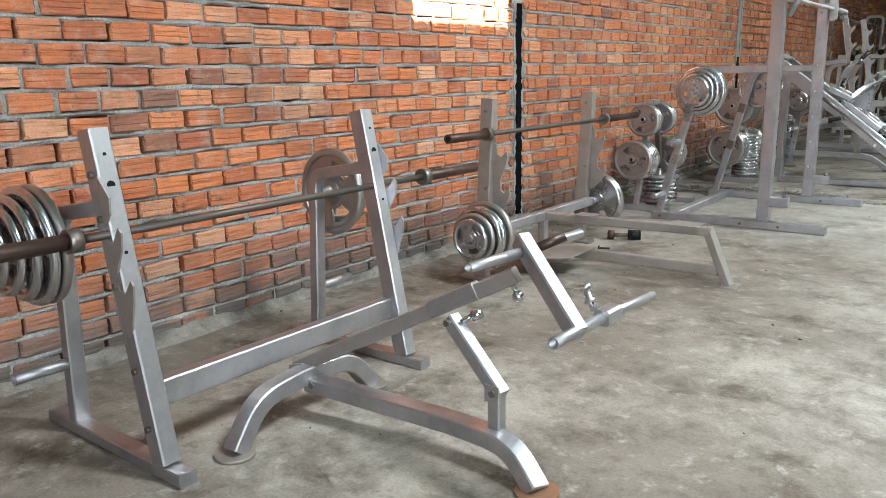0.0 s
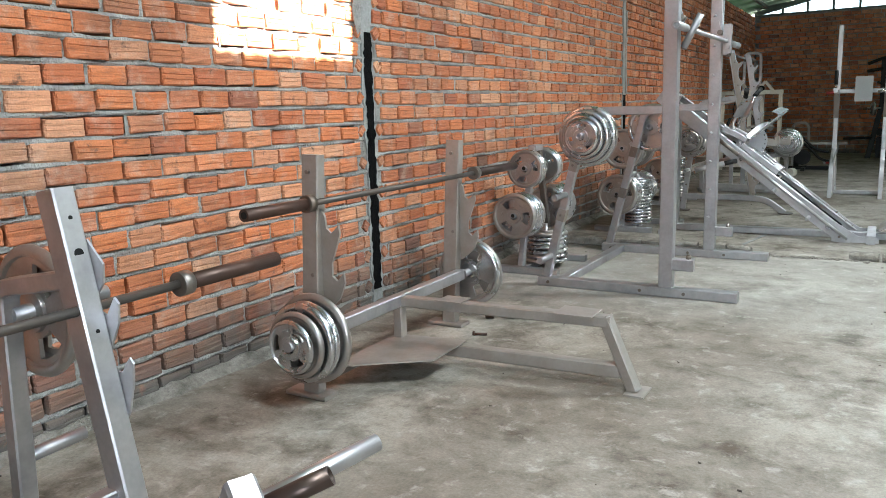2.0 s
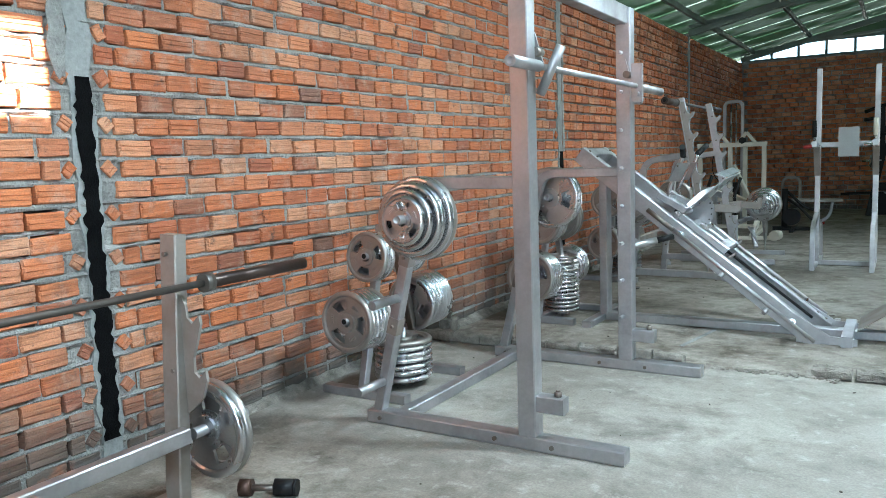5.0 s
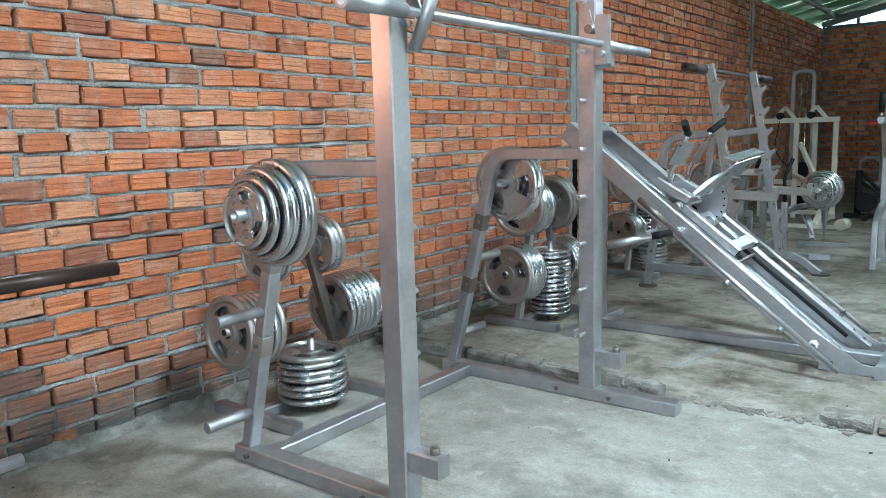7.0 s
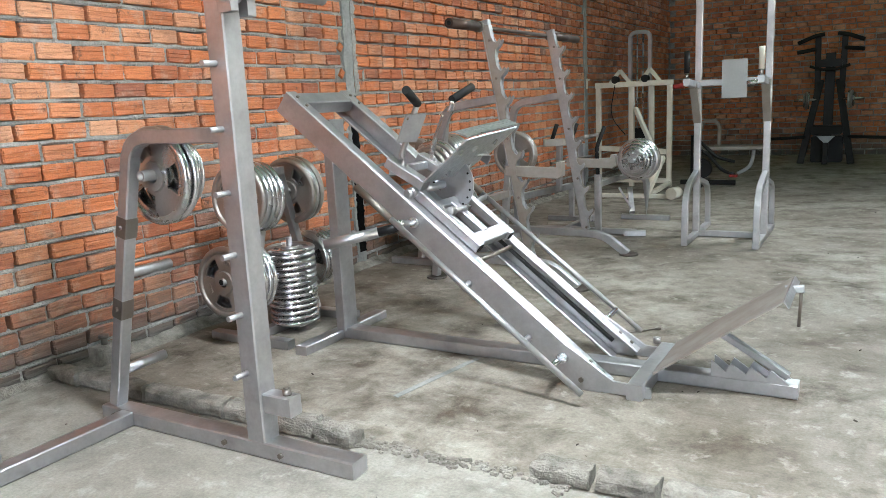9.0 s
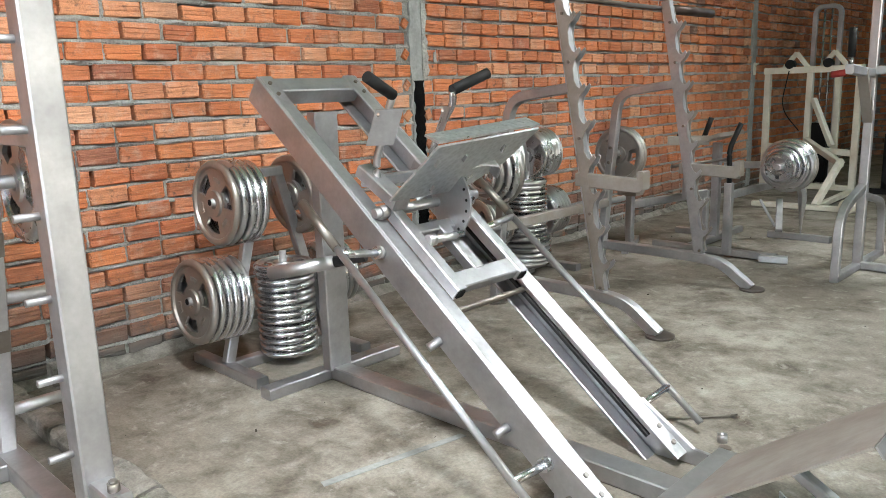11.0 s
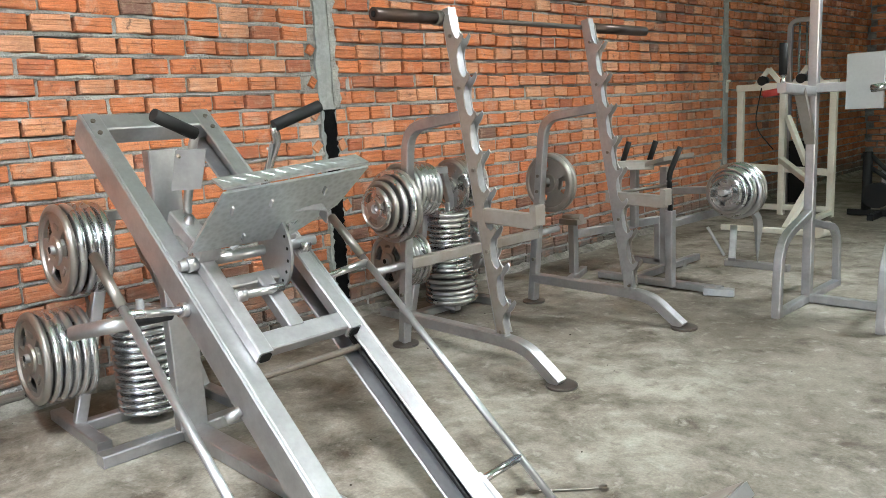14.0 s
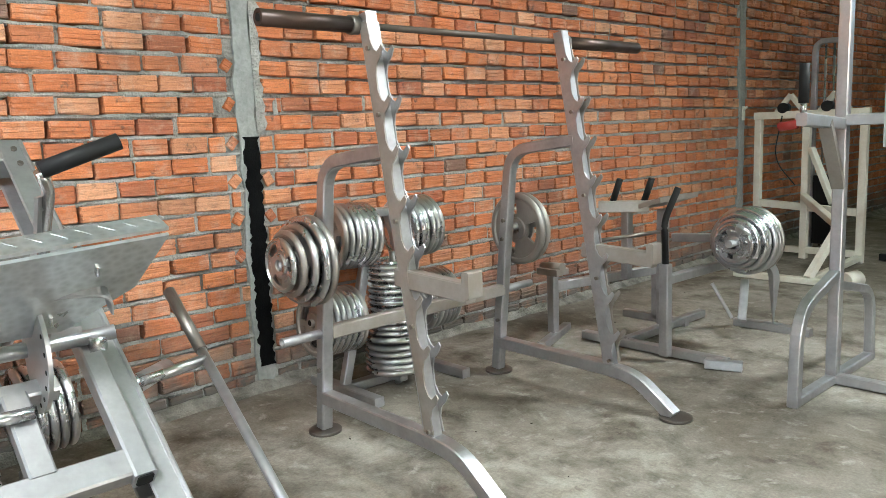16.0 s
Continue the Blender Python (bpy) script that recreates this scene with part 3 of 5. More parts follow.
# ---- adjustable bench frame in front of it ----
def adjustable_bench():
    r = thing("adjustable_bench", (1.6, 1.80, 0), "bare silver steel frame of an adjustable bench without pads", "bench")
    S().path([(1.20, 1.363, 0.012), (1.19, 1.47, 0.15), (1.17, 1.70, 0.165), (1.165, 1.93, 0.15), (1.168, 2.04, 0.012)], 0.066, bend=0.13, square=0.062, up=(1, 0, 0)).part("rear_leg", SILVER, r)
    for c in ((1.20, 1.363), (1.168, 2.04)):
        S().rod((*c, 0.0), (*c, 0.012), 0.066, 28).part("foot_disc", DUSTY, r)
    S().path([(1.18, 1.72, 0.130), (1.80, 1.795, 0.105), (2.00, 1.78, 0.10), (2.115, 1.735, 0.01)], 0.072, bend=0.11, square=0.055, up=(0, 1, 0)).part("spine", SILVER, r)
    S().rod((2.115, 1.735, 0.0), (2.115, 1.735, 0.012), 0.066, 28).part("foot_disc", COPPER, r)
    S().tube((1.925, 1.81, 0.10), (1.925, 1.81, 0.25), 0.042, 0.045, (1, 0, 0)).part("post", SILVER, r)
    S().slab([(1.90, 1.786, 0.22), (1.95, 1.786, 0.22), (1.95, 1.786, 0.275), (1.90, 1.786, 0.275)], (0, -1, 0), 0.006).part("lug", SILVER, r)
    S().tube((1.94, 1.815, 0.235), (1.715, 1.86, 0.43), 0.046, 0.052).part("prop", SILVER, r)
    for p in ((1.93, 1.84, 0.25), (1.725, 1.885, 0.425), (1.22, 1.75, 0.135)):
        S().bolt(p, (0, 1, 0), 0.012, 0.012).part("bolt", BARSTEEL, r)
        S().bolt((p[0], p[1] - 0.055, p[2]), (0, -1, 0), 0.012, 0.012).part("bolt", BARSTEEL, r)
    S().rod((1.765, 1.85, 0.43), (1.80, 1.87, 0.455), 0.009, 14).rod((1.795, 1.866, 0.45), (1.825, 1.88, 0.462), 0.017, 16).part("locking_knob", CHROME, r)
    S().tube((1.10, 1.735, 0.165), (1.99, 1.82, 0.625), 0.036, 0.05).part("back_rail", DUSTY, r)
    S().tube((1.70, 1.79, 0.480), (1.86, 1.806, 0.562), 0.044, 0.056).part("rail_sleeve", SILVER, r)
    S().slab([(1.09, 1.70, 0.13), (1.16, 1.70, 0.13), (1.16, 1.70, 0.20), (1.09, 1.70, 0.18)], (0, 1, 0), 0.01).part("hinge_plate", SILVER, r)
    S().tube((2.01, 1.81, 0.735), (2.255, 1.70, 0.53), 0.044, 0.055).part("leg_arm", SILVER, r)
    S().rod((1.997, 1.569, 0.70), (2.03, 1.79, 0.705), 0.0145, 18, 0.8).part("roller_bar", SILVER, r)
    S().rod((2.04, 1.83, 0.705), (2.113, 1.885, 0.743), 0.0145, 18, 0.8).part("roller_bar", RUSTY, r)
    S().rod((2.02, 1.84, 0.70), (2.08, 2.04, 0.72), 0.0145, 18, 0.8).part("roller_bar", SILVER, r)
    S().rod((2.252, 1.575, 0.54), (2.262, 1.83, 0.542), 0.0155, 18, 0.8).part("roller_bar", SILVER, r)
    S().tube((2.262, 1.82, 0.542), (2.264, 1.90, 0.542), 0.048, 0.045, bevel=0.007).part("block", SILVER, r)
    S().rod((2.264, 1.89, 0.54), (2.258, 2.185, 0.518), 0.0125, 16).part("peg", SILVER, r)
    S().rod((2.235, 1.83, 0.555), (2.20, 1.845, 0.615), 0.009, 12).rod((2.222, 1.835, 0.575), (2.217, 1.838, 0.585), 0.016, 16).rod((2.204, 1.843, 0.607), (2.197, 1.846, 0.62), 0.015, 16).part("locking_knob", CHROME, r)
    S().rod((1.96, 1.81, 0.615), (1.985, 1.825, 0.575), 0.008, 12).ball((1.99, 1.83, 0.557), 0.019).part("pull_pin", CHROME, r)


adjustable_bench()


# ---- flat bench with its stand ----
def flat_bench():
    r = thing("flat_bench_press", (0.9, 4.25, 0), "dusty silver flat bench press frame without pad", "bench")
    for y, out in ((3.63, -1), (4.86, 1)):
        S().tube((0.625, y - 0.03, 0.0), (0.66, y + 0.01, 1.06), 0.055, 0.085, (1, 0, 0)).part("upright", DUSTY, r)
        S().tube((0.50, y - 0.03, 0.012), (0.72, y - 0.03, 0.012), 0.10, 0.02).part("foot_plate", DUSTY, r)
        s = S()
        hook_plate(s, y, [(0.69, 0.84), (0.715, 0.80), (0.72, 0.75), (0.745, 0.73), (0.785, 0.765), (0.79, 0.73), (0.765, 0.66), (0.74, 0.60), (0.74, 0.545), (0.765, 0.525), (0.80, 0.56), (0.805, 0.52),
                          (0.775, 0.45), (0.72, 0.40), (0.69, 0.38)], 0.012)
        s.part("bar_hook", DUSTY, r)
        S().rod((0.70, y, 0.30), (0.70, y + out * 0.27, 0.30), 0.022, 16).part("storage_peg", SILVER, r)
        for zz in (0.99, 0.55, 0.42):
            S().bolt((0.66, y - 0.029, zz), (0, -1, 0), 0.009).part("bolt", BARSTEEL, r)
    S().tube((0.70, 3.63, 0.305), (0.70, 4.83, 0.305), 0.05, 0.06).part("crossbar", SILVER, r)
    S().tube((0.72, 4.20, 0.300), (1.76, 4.26, 0.300), 0.06, 0.05).part("spine", DUSTY, r)
    S().box((0.93, 4.16, 0.327), (1.06, 4.27, 0.333)).box((1.52, 4.17, 0.327), (1.70, 4.32, 0.333)).part("pad_bracket", DUSTY, r)
    S().tube((1.73, 4.26, 0.32), (1.875, 4.235, 0.005), 0.055, 0.05).part("leg", DUSTY, r)
    S().box((1.84, 4.17, 0.0), (1.93, 4.31, 0.008)).part("foot_plate", DUSTY, r)
    S().tube((0.70, 4.19, 0.085), (1.81, 4.25, 0.085), 0.055, 0.06).part("lower_beam", DUSTY, r)
    S().tube((0.70, 4.19, 0.02), (0.70, 4.19, 0.28), 0.05, 0.05, (1, 0, 0)).part("rear_leg", DUSTY, r)
    S().slab([(0.66, 3.66, 0.112), (1.05, 3.92, 0.12), (1.05, 4.24, 0.12), (0.66, 4.22, 0.112)], (0, 0, 1), 0.006).part("step_plate", DUSTY, r)
    S().tube((0.66, 3.66, 0.085), (0.66, 4.22, 0.085), 0.05, 0.05).part("step_rail", DUSTY, r)
    load((0.70, 3.57, 0.30), (0, -1, 0), ["xli", "lc", "lc", "mi", "sc"], "plates on the flat bench")
    load((0.70, 4.89, 0.30), (0, 1, 0), ["xlc", "xli"], "plates on the flat bench")
    barbell(0.745, 0.872, 3.13, 5.48, 3.49, 4.94, "long steel barbell with dark sleeves on the bench stand", 4.2)


flat_bench()


# ---- dumbbell and bolt on the floor ----
def floor_bits():
    r = thing("dumbbell", (0.85, 5.07, 0.0), "small dark dumbbell with one worn red end", "dumbbell")
    S().rod((0.77, 5.03, 0.032), (0.93, 5.105, 0.034), 0.014, 12).part("handle", BARSTEEL, r)
    S().rod((0.755, 5.023, 0.034), (0.80, 5.044, 0.034), 0.034, 8).part("head", RUSTY, r)
    S().rod((0.885, 5.084, 0.036), (0.965, 5.121, 0.036), 0.036, 6).part("head", BLACKMETAL, r)
    S().rod((0.955, 5.1164, 0.036), (0.968, 5.1224, 0.036), 0.0362, 6).part("band", RUBBER, r)
    b = thing("bolt", (0.88, 4.70, 0.0), "small dark steel bolt lying on the concrete", "bolt")
    S().rod((0.85, 4.69, 0.009), (0.92, 4.715, 0.009), 0.008, 10).part("shank", RUSTY, b)
    S().rod((0.845, 4.688, 0.013), (0.856, 4.692, 0.013), 0.014, 6).part("head", RUSTY, b)
    w = thing("spanner", (2.45, 9.31, 0.0), "grey steel double-ended spanner lying on the concrete", "spanner")
    S().tube((2.36, 9.22, 0.007), (2.54, 9.40, 0.007), 0.011, 0.007).part("shank", BARSTEEL, w)
    for c, a in (((2.35, 9.21), 225), ((2.55, 9.41), 45)):
        pts = [(c[0] + 0.017 * math.cos(radians(a + v)), c[1] + 0.017 * math.sin(radians(a + v)), 0.002) for v in range(35, 326, 29)]
        S().slab(pts + [(c[0] - 0.004 * math.cos(radians(a)), c[1] - 0.004 * math.sin(radians(a)), 0.002)], (0, 0, 1), 0.01).part("jaw", BARSTEEL, w)
    n = thing("nut", (2.60, 9.185, 0.0), "bright steel nut and washer lying on the floor", "nut")
    S().rod((2.60, 9.185, 0.0), (2.60, 9.185, 0.03), 0.02, 6, 0.5).part("nut_body", CHROME, n)
    S().rod((2.63, 9.14, 0.0), (2.63, 9.14, 0.004), 0.022, 18).part("washer", BARSTEEL, n)


floor_bits()

# ---- rack with pin posts and a counter bar ----
def half_rack():
    r = thing("smith_rack", (1.3, 6.68, 0), "tall silver steel rack with safety pegs and storage horns", "power rack")
    for y, inn in ((5.985, 1), (7.39, -1)):
        S().tube((0.70, y, 0.032), (2.02, y, 0.032), 0.085, 0.062).part("foot", SILVER, r)
        S().tube((1.58, y, 0.064), (1.58, y, 2.12), 0.085, 0.085, (1, 0, 0)).part("post", SILVER, r)
        S().path([(0.755, y, 0.065), (1.045, y, 1.19), (1.54, y, 1.19)], 0.055, bend=0.10, square=0.055, up=(0, 1, 0)).part("brace", SILVER, r)
        for zz in (0.33, 0.55, 0.77, 0.99, 1.21, 1.43, 1.65, 1.87):
            S().rod((1.57, y + inn * 0.03, zz), (1.57, y + inn * 0.105, zz), 0.011, 10).part("safety_peg", SILVER, r)
        S().tube((1.60, y, 0.215), (1.75, y, 0.215), 0.065, 0.075).part("bumper_arm", SILVER, r)
        S().rod((1.715, y, 0.25), (1.715, y, 0.275), 0.017, 14).rod((1.715, y, 0.273), (1.715, y, 0.283), 0.012, 6).part("bolt", BARSTEEL, r)
        for k, (px, zz) in enumerate(((0.84, 0.64), (0.735, 0.215))):
            S().rod((px + 0.06, y + 0.0, zz), (px + 0.06, y - inn * 0.23, zz), 0.022, 16).part("storage_horn", SILVER, r)
        for zz in (0.84, 0.50):
            px = 0.755 + (zz - 0.065) * 0.2578
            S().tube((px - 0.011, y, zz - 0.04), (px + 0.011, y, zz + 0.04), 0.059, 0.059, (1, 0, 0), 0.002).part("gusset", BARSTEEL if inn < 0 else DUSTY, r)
            S().bolt((px, y - 0.029, zz), (0, -1, 0), 0.009).part("bolt", BARSTEEL, r)
        for px in (0.78, 1.42, 1.70):
            S().bolt((px, y - 0.043, 0.032), (0, -1, 0), 0.011).part("bolt", BARSTEEL, r)
        for zz in (0.30, 0.45, 1.30, 1.75):
            S().bolt((1.608, y, zz), (1, 0, 0), 0.008, 0.006).part("bolt", BARSTEEL, r)
        S().rod((1.07, y, 1.04), (1.07, y - inn * 0.25, 1.04), 0.022, 16, 0.7).part("storage_horn", SILVER, r)
        S().rod((1.04, y - inn * 0.19, 1.04), (1.04, y - inn * 0.2015, 1.04), 0.015, 14).part("horn_bore_shade", HOLE_SHADE, r)
    S().tube((0.86, 6.01, 0.032), (0.86, 7.35, 0.032), 0.07, 0.06).part("rear_crossbar", SILVER, r)
    S().tube((1.57, 5.94, 2.08), (1.57, 7.42, 2.08), 0.07, 0.10).part("top_beam", SILVER, r)
    load((1.07, 5.955, 1.04), (0, -1, 0), ["xli", "xlc", "lc", "lc", "mc", "sc"], "plates on the tall rack", 0.0, 0.0)
    load((1.07, 7.42, 1.04), (0, 1, 0), ["xlc", "xlc", "lc", "mc"], "plates on the tall rack")

    b = thing("smith_bar", (1.665, 6.7, 1.665), "silver steel bar with locking hooks resting on rack pegs", "barbell")
    S().rod((1.665, 5.95, 1.67), (1.665, 7.42, 1.675), 0.0145, 14).part("shaft", SILVER, b)
    for a, e in ((5.96, 5.69), (7.36, 7.83)):
        S().rod((1.665, a, 1.67), (1.665, e, 1.67), 0.024, 18, 0.6).part("sleeve", SILVER, b)
    for y in (6.04, 7.30):
        if y < 7:
            S().rod((1.735, y, 1.755), (1.635, y, 1.56), 0.021, 18, 0.8).part("hook", SILVER, b)
        else:
            S().box((1.64, 7.31, 1.585), (1.70, 7.345, 1.80), 0.004).rod((1.675, 7.28, 1.63), (1.675, 7.37, 1.63), 0.016, 12).part("hook_plate", SILVER, b)
        S().slab([(1.60, y + 0.03, 1.83), (1.64, y + 0.03, 1.69), (1.56, y + 0.03, 1.72)], (0, 1, 0), 0.01).part("guide_plate", SILVER, b)
        S().rod((1.62, y - 0.02, 1.74), (1.62, y + 0.05, 1.74), 0.02, 14).part("roller", BARSTEEL, b)
    S().box((1.61, 7.43, 1.58), (1.66, 7.47, 1.70)).part("latch", SILVER, b)


half_rack()


# ---- plate trees ----
def plate_tree(yc, xc, stack, left_low, left_up, right_low, right_up, lift, name_group, shaded_leg, low_z=0.40, high=0.775):
    r = thing("plate_tree", (xc, yc, 0), "silver steel A-frame weight tree loaded with plates", "plate tree", "plate trees along the wall")
    for sg in (-1, 1):
        S().tube((xc - 0.26, yc + sg * 0.30, 0.025), (xc + 0.30, yc + sg * 0.30, 0.025), 0.06, 0.05).part("foot", SILVER, r)
        # on the first tree the +y leg's shade is put into a darker steel
        S().tube((xc, yc + sg * 0.29, 0.05), (xc, yc + sg * 0.045, 0.94), 0.05, 0.045, (1, 0, 0)).part("leg", SILVER if sg < 0 or not shaded_leg else BARSTEEL, r)
        for zz in (low_z, high):
            yy = yc + sg * (0.305 - zz * 0.275)
            keys = ((left_low, left_up) if sg < 0 else (right_low, right_up))[zz > 0.6]
            reach = 0.04 + sum(SIZES[k[:-1]][1] + 0.004 for k in keys)
            S().rod((xc, yy, zz), (xc, yy + sg * reach, zz + reach * 0.05), 0.020, 14, 0.75).part("plate_peg", SILVER, r)
            # black plug in place of the shade inside the peg
            S().rod((xc, yy + sg * (reach - 0.01), zz + reach * 0.05), (xc, yy + sg * (reach + 0.0015), zz + reach * 0.05), 0.0145, 14).part("peg_bore_shade", HOLE_SHADE, r)
    S().tube((xc, yc - 0.28, 0.025), (xc, yc + 0.28, 0.025), 0.06, 0.05).part("crossbar", SILVER, r)
    S().box((xc - 0.03, yc - 0.07, 0.90), (xc + 0.03, yc + 0.07, 0.945)).part("cap", SILVER, r)
    top = 0.05 + lift + sum(SIZES[k[:-1]][1] + 0.003 for k in stack)
    S().rod((xc + 0.08, yc, 0.0), (xc + 0.08, yc, top + 0.05), 0.017, 14).part("spindle", SILVER, r)
    S().tube((xc - 0.03, yc, 0.035), (xc + 0.13, yc, 0.035), 0.05, 0.03).part("spindle_base", SILVER, r)
    load((xc + 0.08, yc, 0.05 + lift), (0, 0, 1), stack, name_group, 0.003, 0.0)
    for sg, low, up in ((-1, left_low, left_up), (1, right_low, right_up)):
        for zz, keys in ((low_z, low), (high, up)):
            yy = yc + sg * (0.305 - zz * 0.275)
            load((xc, yy + sg * 0.01, zz), (0, sg, 0.05), keys, name_group, 0.004, 0.015)


plate_tree(6.56, 0.43, ["lc"] * 6 + ["li"], ["li", "lc", "lc", "lc", "lc", "li"], ["mc", "mc", "mi"], ["lc"] * 7, ["mc", "mc", "mi"], 0.0, "plates on the first tree", True, 0.44)
plate_tree(8.695, 0.55, ["mc"] * 14, ["xlc", "xlc", "xlc", "xlc", "xlc", "xli"], ["xlc", "xlc", "xlc", "xlc", "xli"], ["lc"] * 5, ["xli", "xlc", "xli"], 0.0, "plates on the second tree", False, 0.37, 0.80)
plate_tree(10.76, 0.42, ["lc"] * 6 + ["mc"] * 12, ["li", "lc", "lc", "lc", "lc", "lc", "li"], ["lc"] * 6 + ["li"], ["lc"] * 6, ["lc"] * 6, 0.03, "plates on the third tree", False, 0.40, 0.82)


# ---- sled leg press ----
def leg_press():
    r = thing("leg_press", (1.8, 8.69, 0), "silver painted steel sled leg press with treadplate foot board", "leg press")
    yl, yr, ym = 8.445, 8.955, 8.70
    top, bot = Vector((0.925, 0, 1.352)), Vector((2.58, 0, 0.045))
    d = (bot - top).normalized()
    n = Vector((-d.z, 0, d.x))          # off the rails' top face, upwards
    on = lambda k, y, off=0.0: Vector((0, y, 0)) + top + d * k + n * off
    L = (bot - top).length
    for y, inn in ((yl, 1), (yr, -1)):
        s = S()
        s.tube(on(0, y, -0.06), on(L, y, -0.06), 0.012, 0.12, n)
        s.tube(on(0, y + inn * 0.037, -0.006), on(L, y + inn * 0.037, -0.006), 0.062, 0.012, n)
        s.tube(on(0, y + inn * 0.037, -0.114), on(L, y + inn * 0.037, -0.114), 0.062, 0.012, n)
        s.part("rail", SILVER, r)
        S().tube(on(0.75, y + inn * 0.045, -0.05), on(L - 0.12, y + inn * 0.045, -0.05), 0.016, 0.02, n).part("guide_strip", BLACKMETAL, r)
        S().slab([(2.40, y - 0.008 - 0.004 * inn, 0.19), (2.60, y - 0.008 - 0.004 * inn, 0.06), (2.76, y - 0.008 - 0.004 * inn, 0.05), (2.76, y - 0.008 - 0.004 * inn, 0.005), (2.40, y - 0.008 - 0.004 * inn, 0.005)], (0, 1, 0), 0.016).part("foot_gusset", SILVER, r)
        out = -inn
        yo = y + out * 0.205
        S().rod(on(0.92, yo, -0.02), on(L - 0.05, yo, -0.02), 0.0135, 12).part("stop_bar", SILVER, r)
        S().rod(on(0.70, yo, -0.02), on(0.93, yo, -0.02), 0.017, 14).part("grip", BARSTEEL, r)
        for k in (0.96, L - 0.22):
            S().rod(on(k, y, -0.06), on(k, yo, -0.02), 0.014, 12).part("stop_arm", CHROME, r)
            S().rod(on(k, y + out * 0.005, -0.06), on(k, y + out * 0.03, -0.053), 0.024, 14).part("boss", CHROME, r)
        for k in (1.35, 1.72):
            S().rod(on(k, y + out * 0.006, -0.095), on(k, y + out * 0.05, -0.12), 0.016, 12).part("stop_stud", SILVER, r)
        for k in (0.05, 0.12, L - 0.12, L - 0.05):
            S().bolt(on(k, y + inn * 0.03, 0.0), n, 0.009, 0.008).part("bolt", BARSTEEL, r)
        for xz in ((2.46, 0.05), (2.70, 0.03)):
            S().bolt((xz[0], y + out * 0.012, xz[1]), (0, out, 0), 0.012).part("bolt", BARSTEEL, r)
    S().tube(on(0.05, yl + 0.03, -0.04), on(0.05, yr - 0.03, -0.04), 0.085, 0.075, n).part("top_crossbar", SILVER, r)
    S().tube((1.0, ym, 0.05), (1.0, ym, 1.20), 0.12, 0.06, (1, 0, 0)).part("support_post", SILVER, r)
    S().tube((0.97, 8.33, 0.025), (0.97, 9.08, 0.025), 0.075, 0.05).part("rear_foot", SILVER, r)
    S().tube((1.01, ym, 0.032), (3.30, ym, 0.032), 0.09, 0.06).part("base_beam", SILVER, r)
    S().tube((2.70, 8.40, 0.036), (2.70, 9.0, 0.036), 0.07, 0.07).part("front_foot", SILVER, r)
    S().rod((1.285, 8.20, 0.628), (1.50, 8.337, 0.676), 0.026, 18, 0.8).part("weight_horn", SILVER, r)
    S().rod((1.50, 8.337, 0.676), (1.60, 8.40, 0.70), 0.021, 16).part("horn_root", BLACKMETAL, r)
    S().rod((1.285, 9.20, 0.628), (1.60, 9.0, 0.70), 0.026, 18, 0.8).part("weight_horn", SILVER, r)
    # sled on the rails
    s = S()
    for y in (yl + 0.085, yr - 0.085):
        s.tube(on(0.86, y, 0.027), on(1.27, y, 0.027), 0.05, 0.05, n)
    s.tube(on(1.225, yl + 0.10, 0.025), on(1.225, yr - 0.10, 0.025), 0.07, 0.045, n)
    s.tube(on(0.97, yl + 0.10, 0.025), on(0.97, yr - 0.18, 0.025), 0.045, 0.045, n)
    s.tube(on(0.98, ym - 0.02, 0.03), on(1.20, ym - 0.02, 0.03), 0.055, 0.045, n)
    s.part("sled", SILVER, r)
    for y in (yl + 0.085, yr - 0.085):
        # black caps imitate the shade in open tube ends
        S().tube(on(1.268, y, 0.027), on(1.274, y, 0.027), 0.036, 0.036, n).part("tube_end_shade", HOLE_SHADE, r)
    S().tube(on(1.30, yl + 0.06, -0.03), on(1.30, yr - 0.06, -0.03), 0.02, 0.02, n).part("roller_axle", BARSTEEL, r)
    S().rod((1.60, 8.45, 0.845), (1.665, 8.93, 0.865), 0.019, 16).part("pivot_tube", SILVER, r)
    for y in (8.49, 8.885):
        S().rod((1.60 + (y - 8.45) * 0.13, y - 0.02, 0.846), (1.60 + (y - 8.45) * 0.13, y + 0.02, 0.848), 0.026, 16).part("bearing", CHROME, r)
    S().rod((1.78, 8.56, 0.752), (1.80, 8.70, 0.755), 0.015, 14).part("adjust_pin", CHROME, r)
    S().rod((1.775, 8.545, 0.752), (1.78, 8.575, 0.752), 0.022, 14).part("pin_head", CHROME, r)
    c = Vector((1.66, 8.735, 0.86))
    pts = [c + Vector((math.cos(a), 0, math.sin(a))) * 0.15 for a in [radians(v) for v in range(-82, 50, 8)]]
    S().slab([c + Vector((0.02, 0, 0.10)), c + Vector((-0.05, 0, 0.02)), c + Vector((-0.03, 0, -0.06))] + pts, (0, 1, 0), 0.010).part("quadrant", SILVER, r)
    for v in range(-66, 40, 18):
        p = c + Vector((math.cos(radians(v)), 0, math.sin(radians(v)))) * 0.132
        S().rod(p - Vector((0, 0.001, 0)), p + Vector((0, 0.0115, 0)), 0.006, 8).part("quadrant_hole", HOLE_SHADE, r)
    # foot board: bent sheet with a tread strip along its upper edge
    a0, a1 = Vector((1.93, 8.452, 1.098)), Vector((1.945, 8.972, 1.129))
    b0, b1 = Vector((1.70, 8.435, 0.905)), Vector((1.70, 8.80, 0.905))
    m1 = Vector((1.80, 8.94, 1.0))
    nb = Vector((0.70, 0, -0.715))
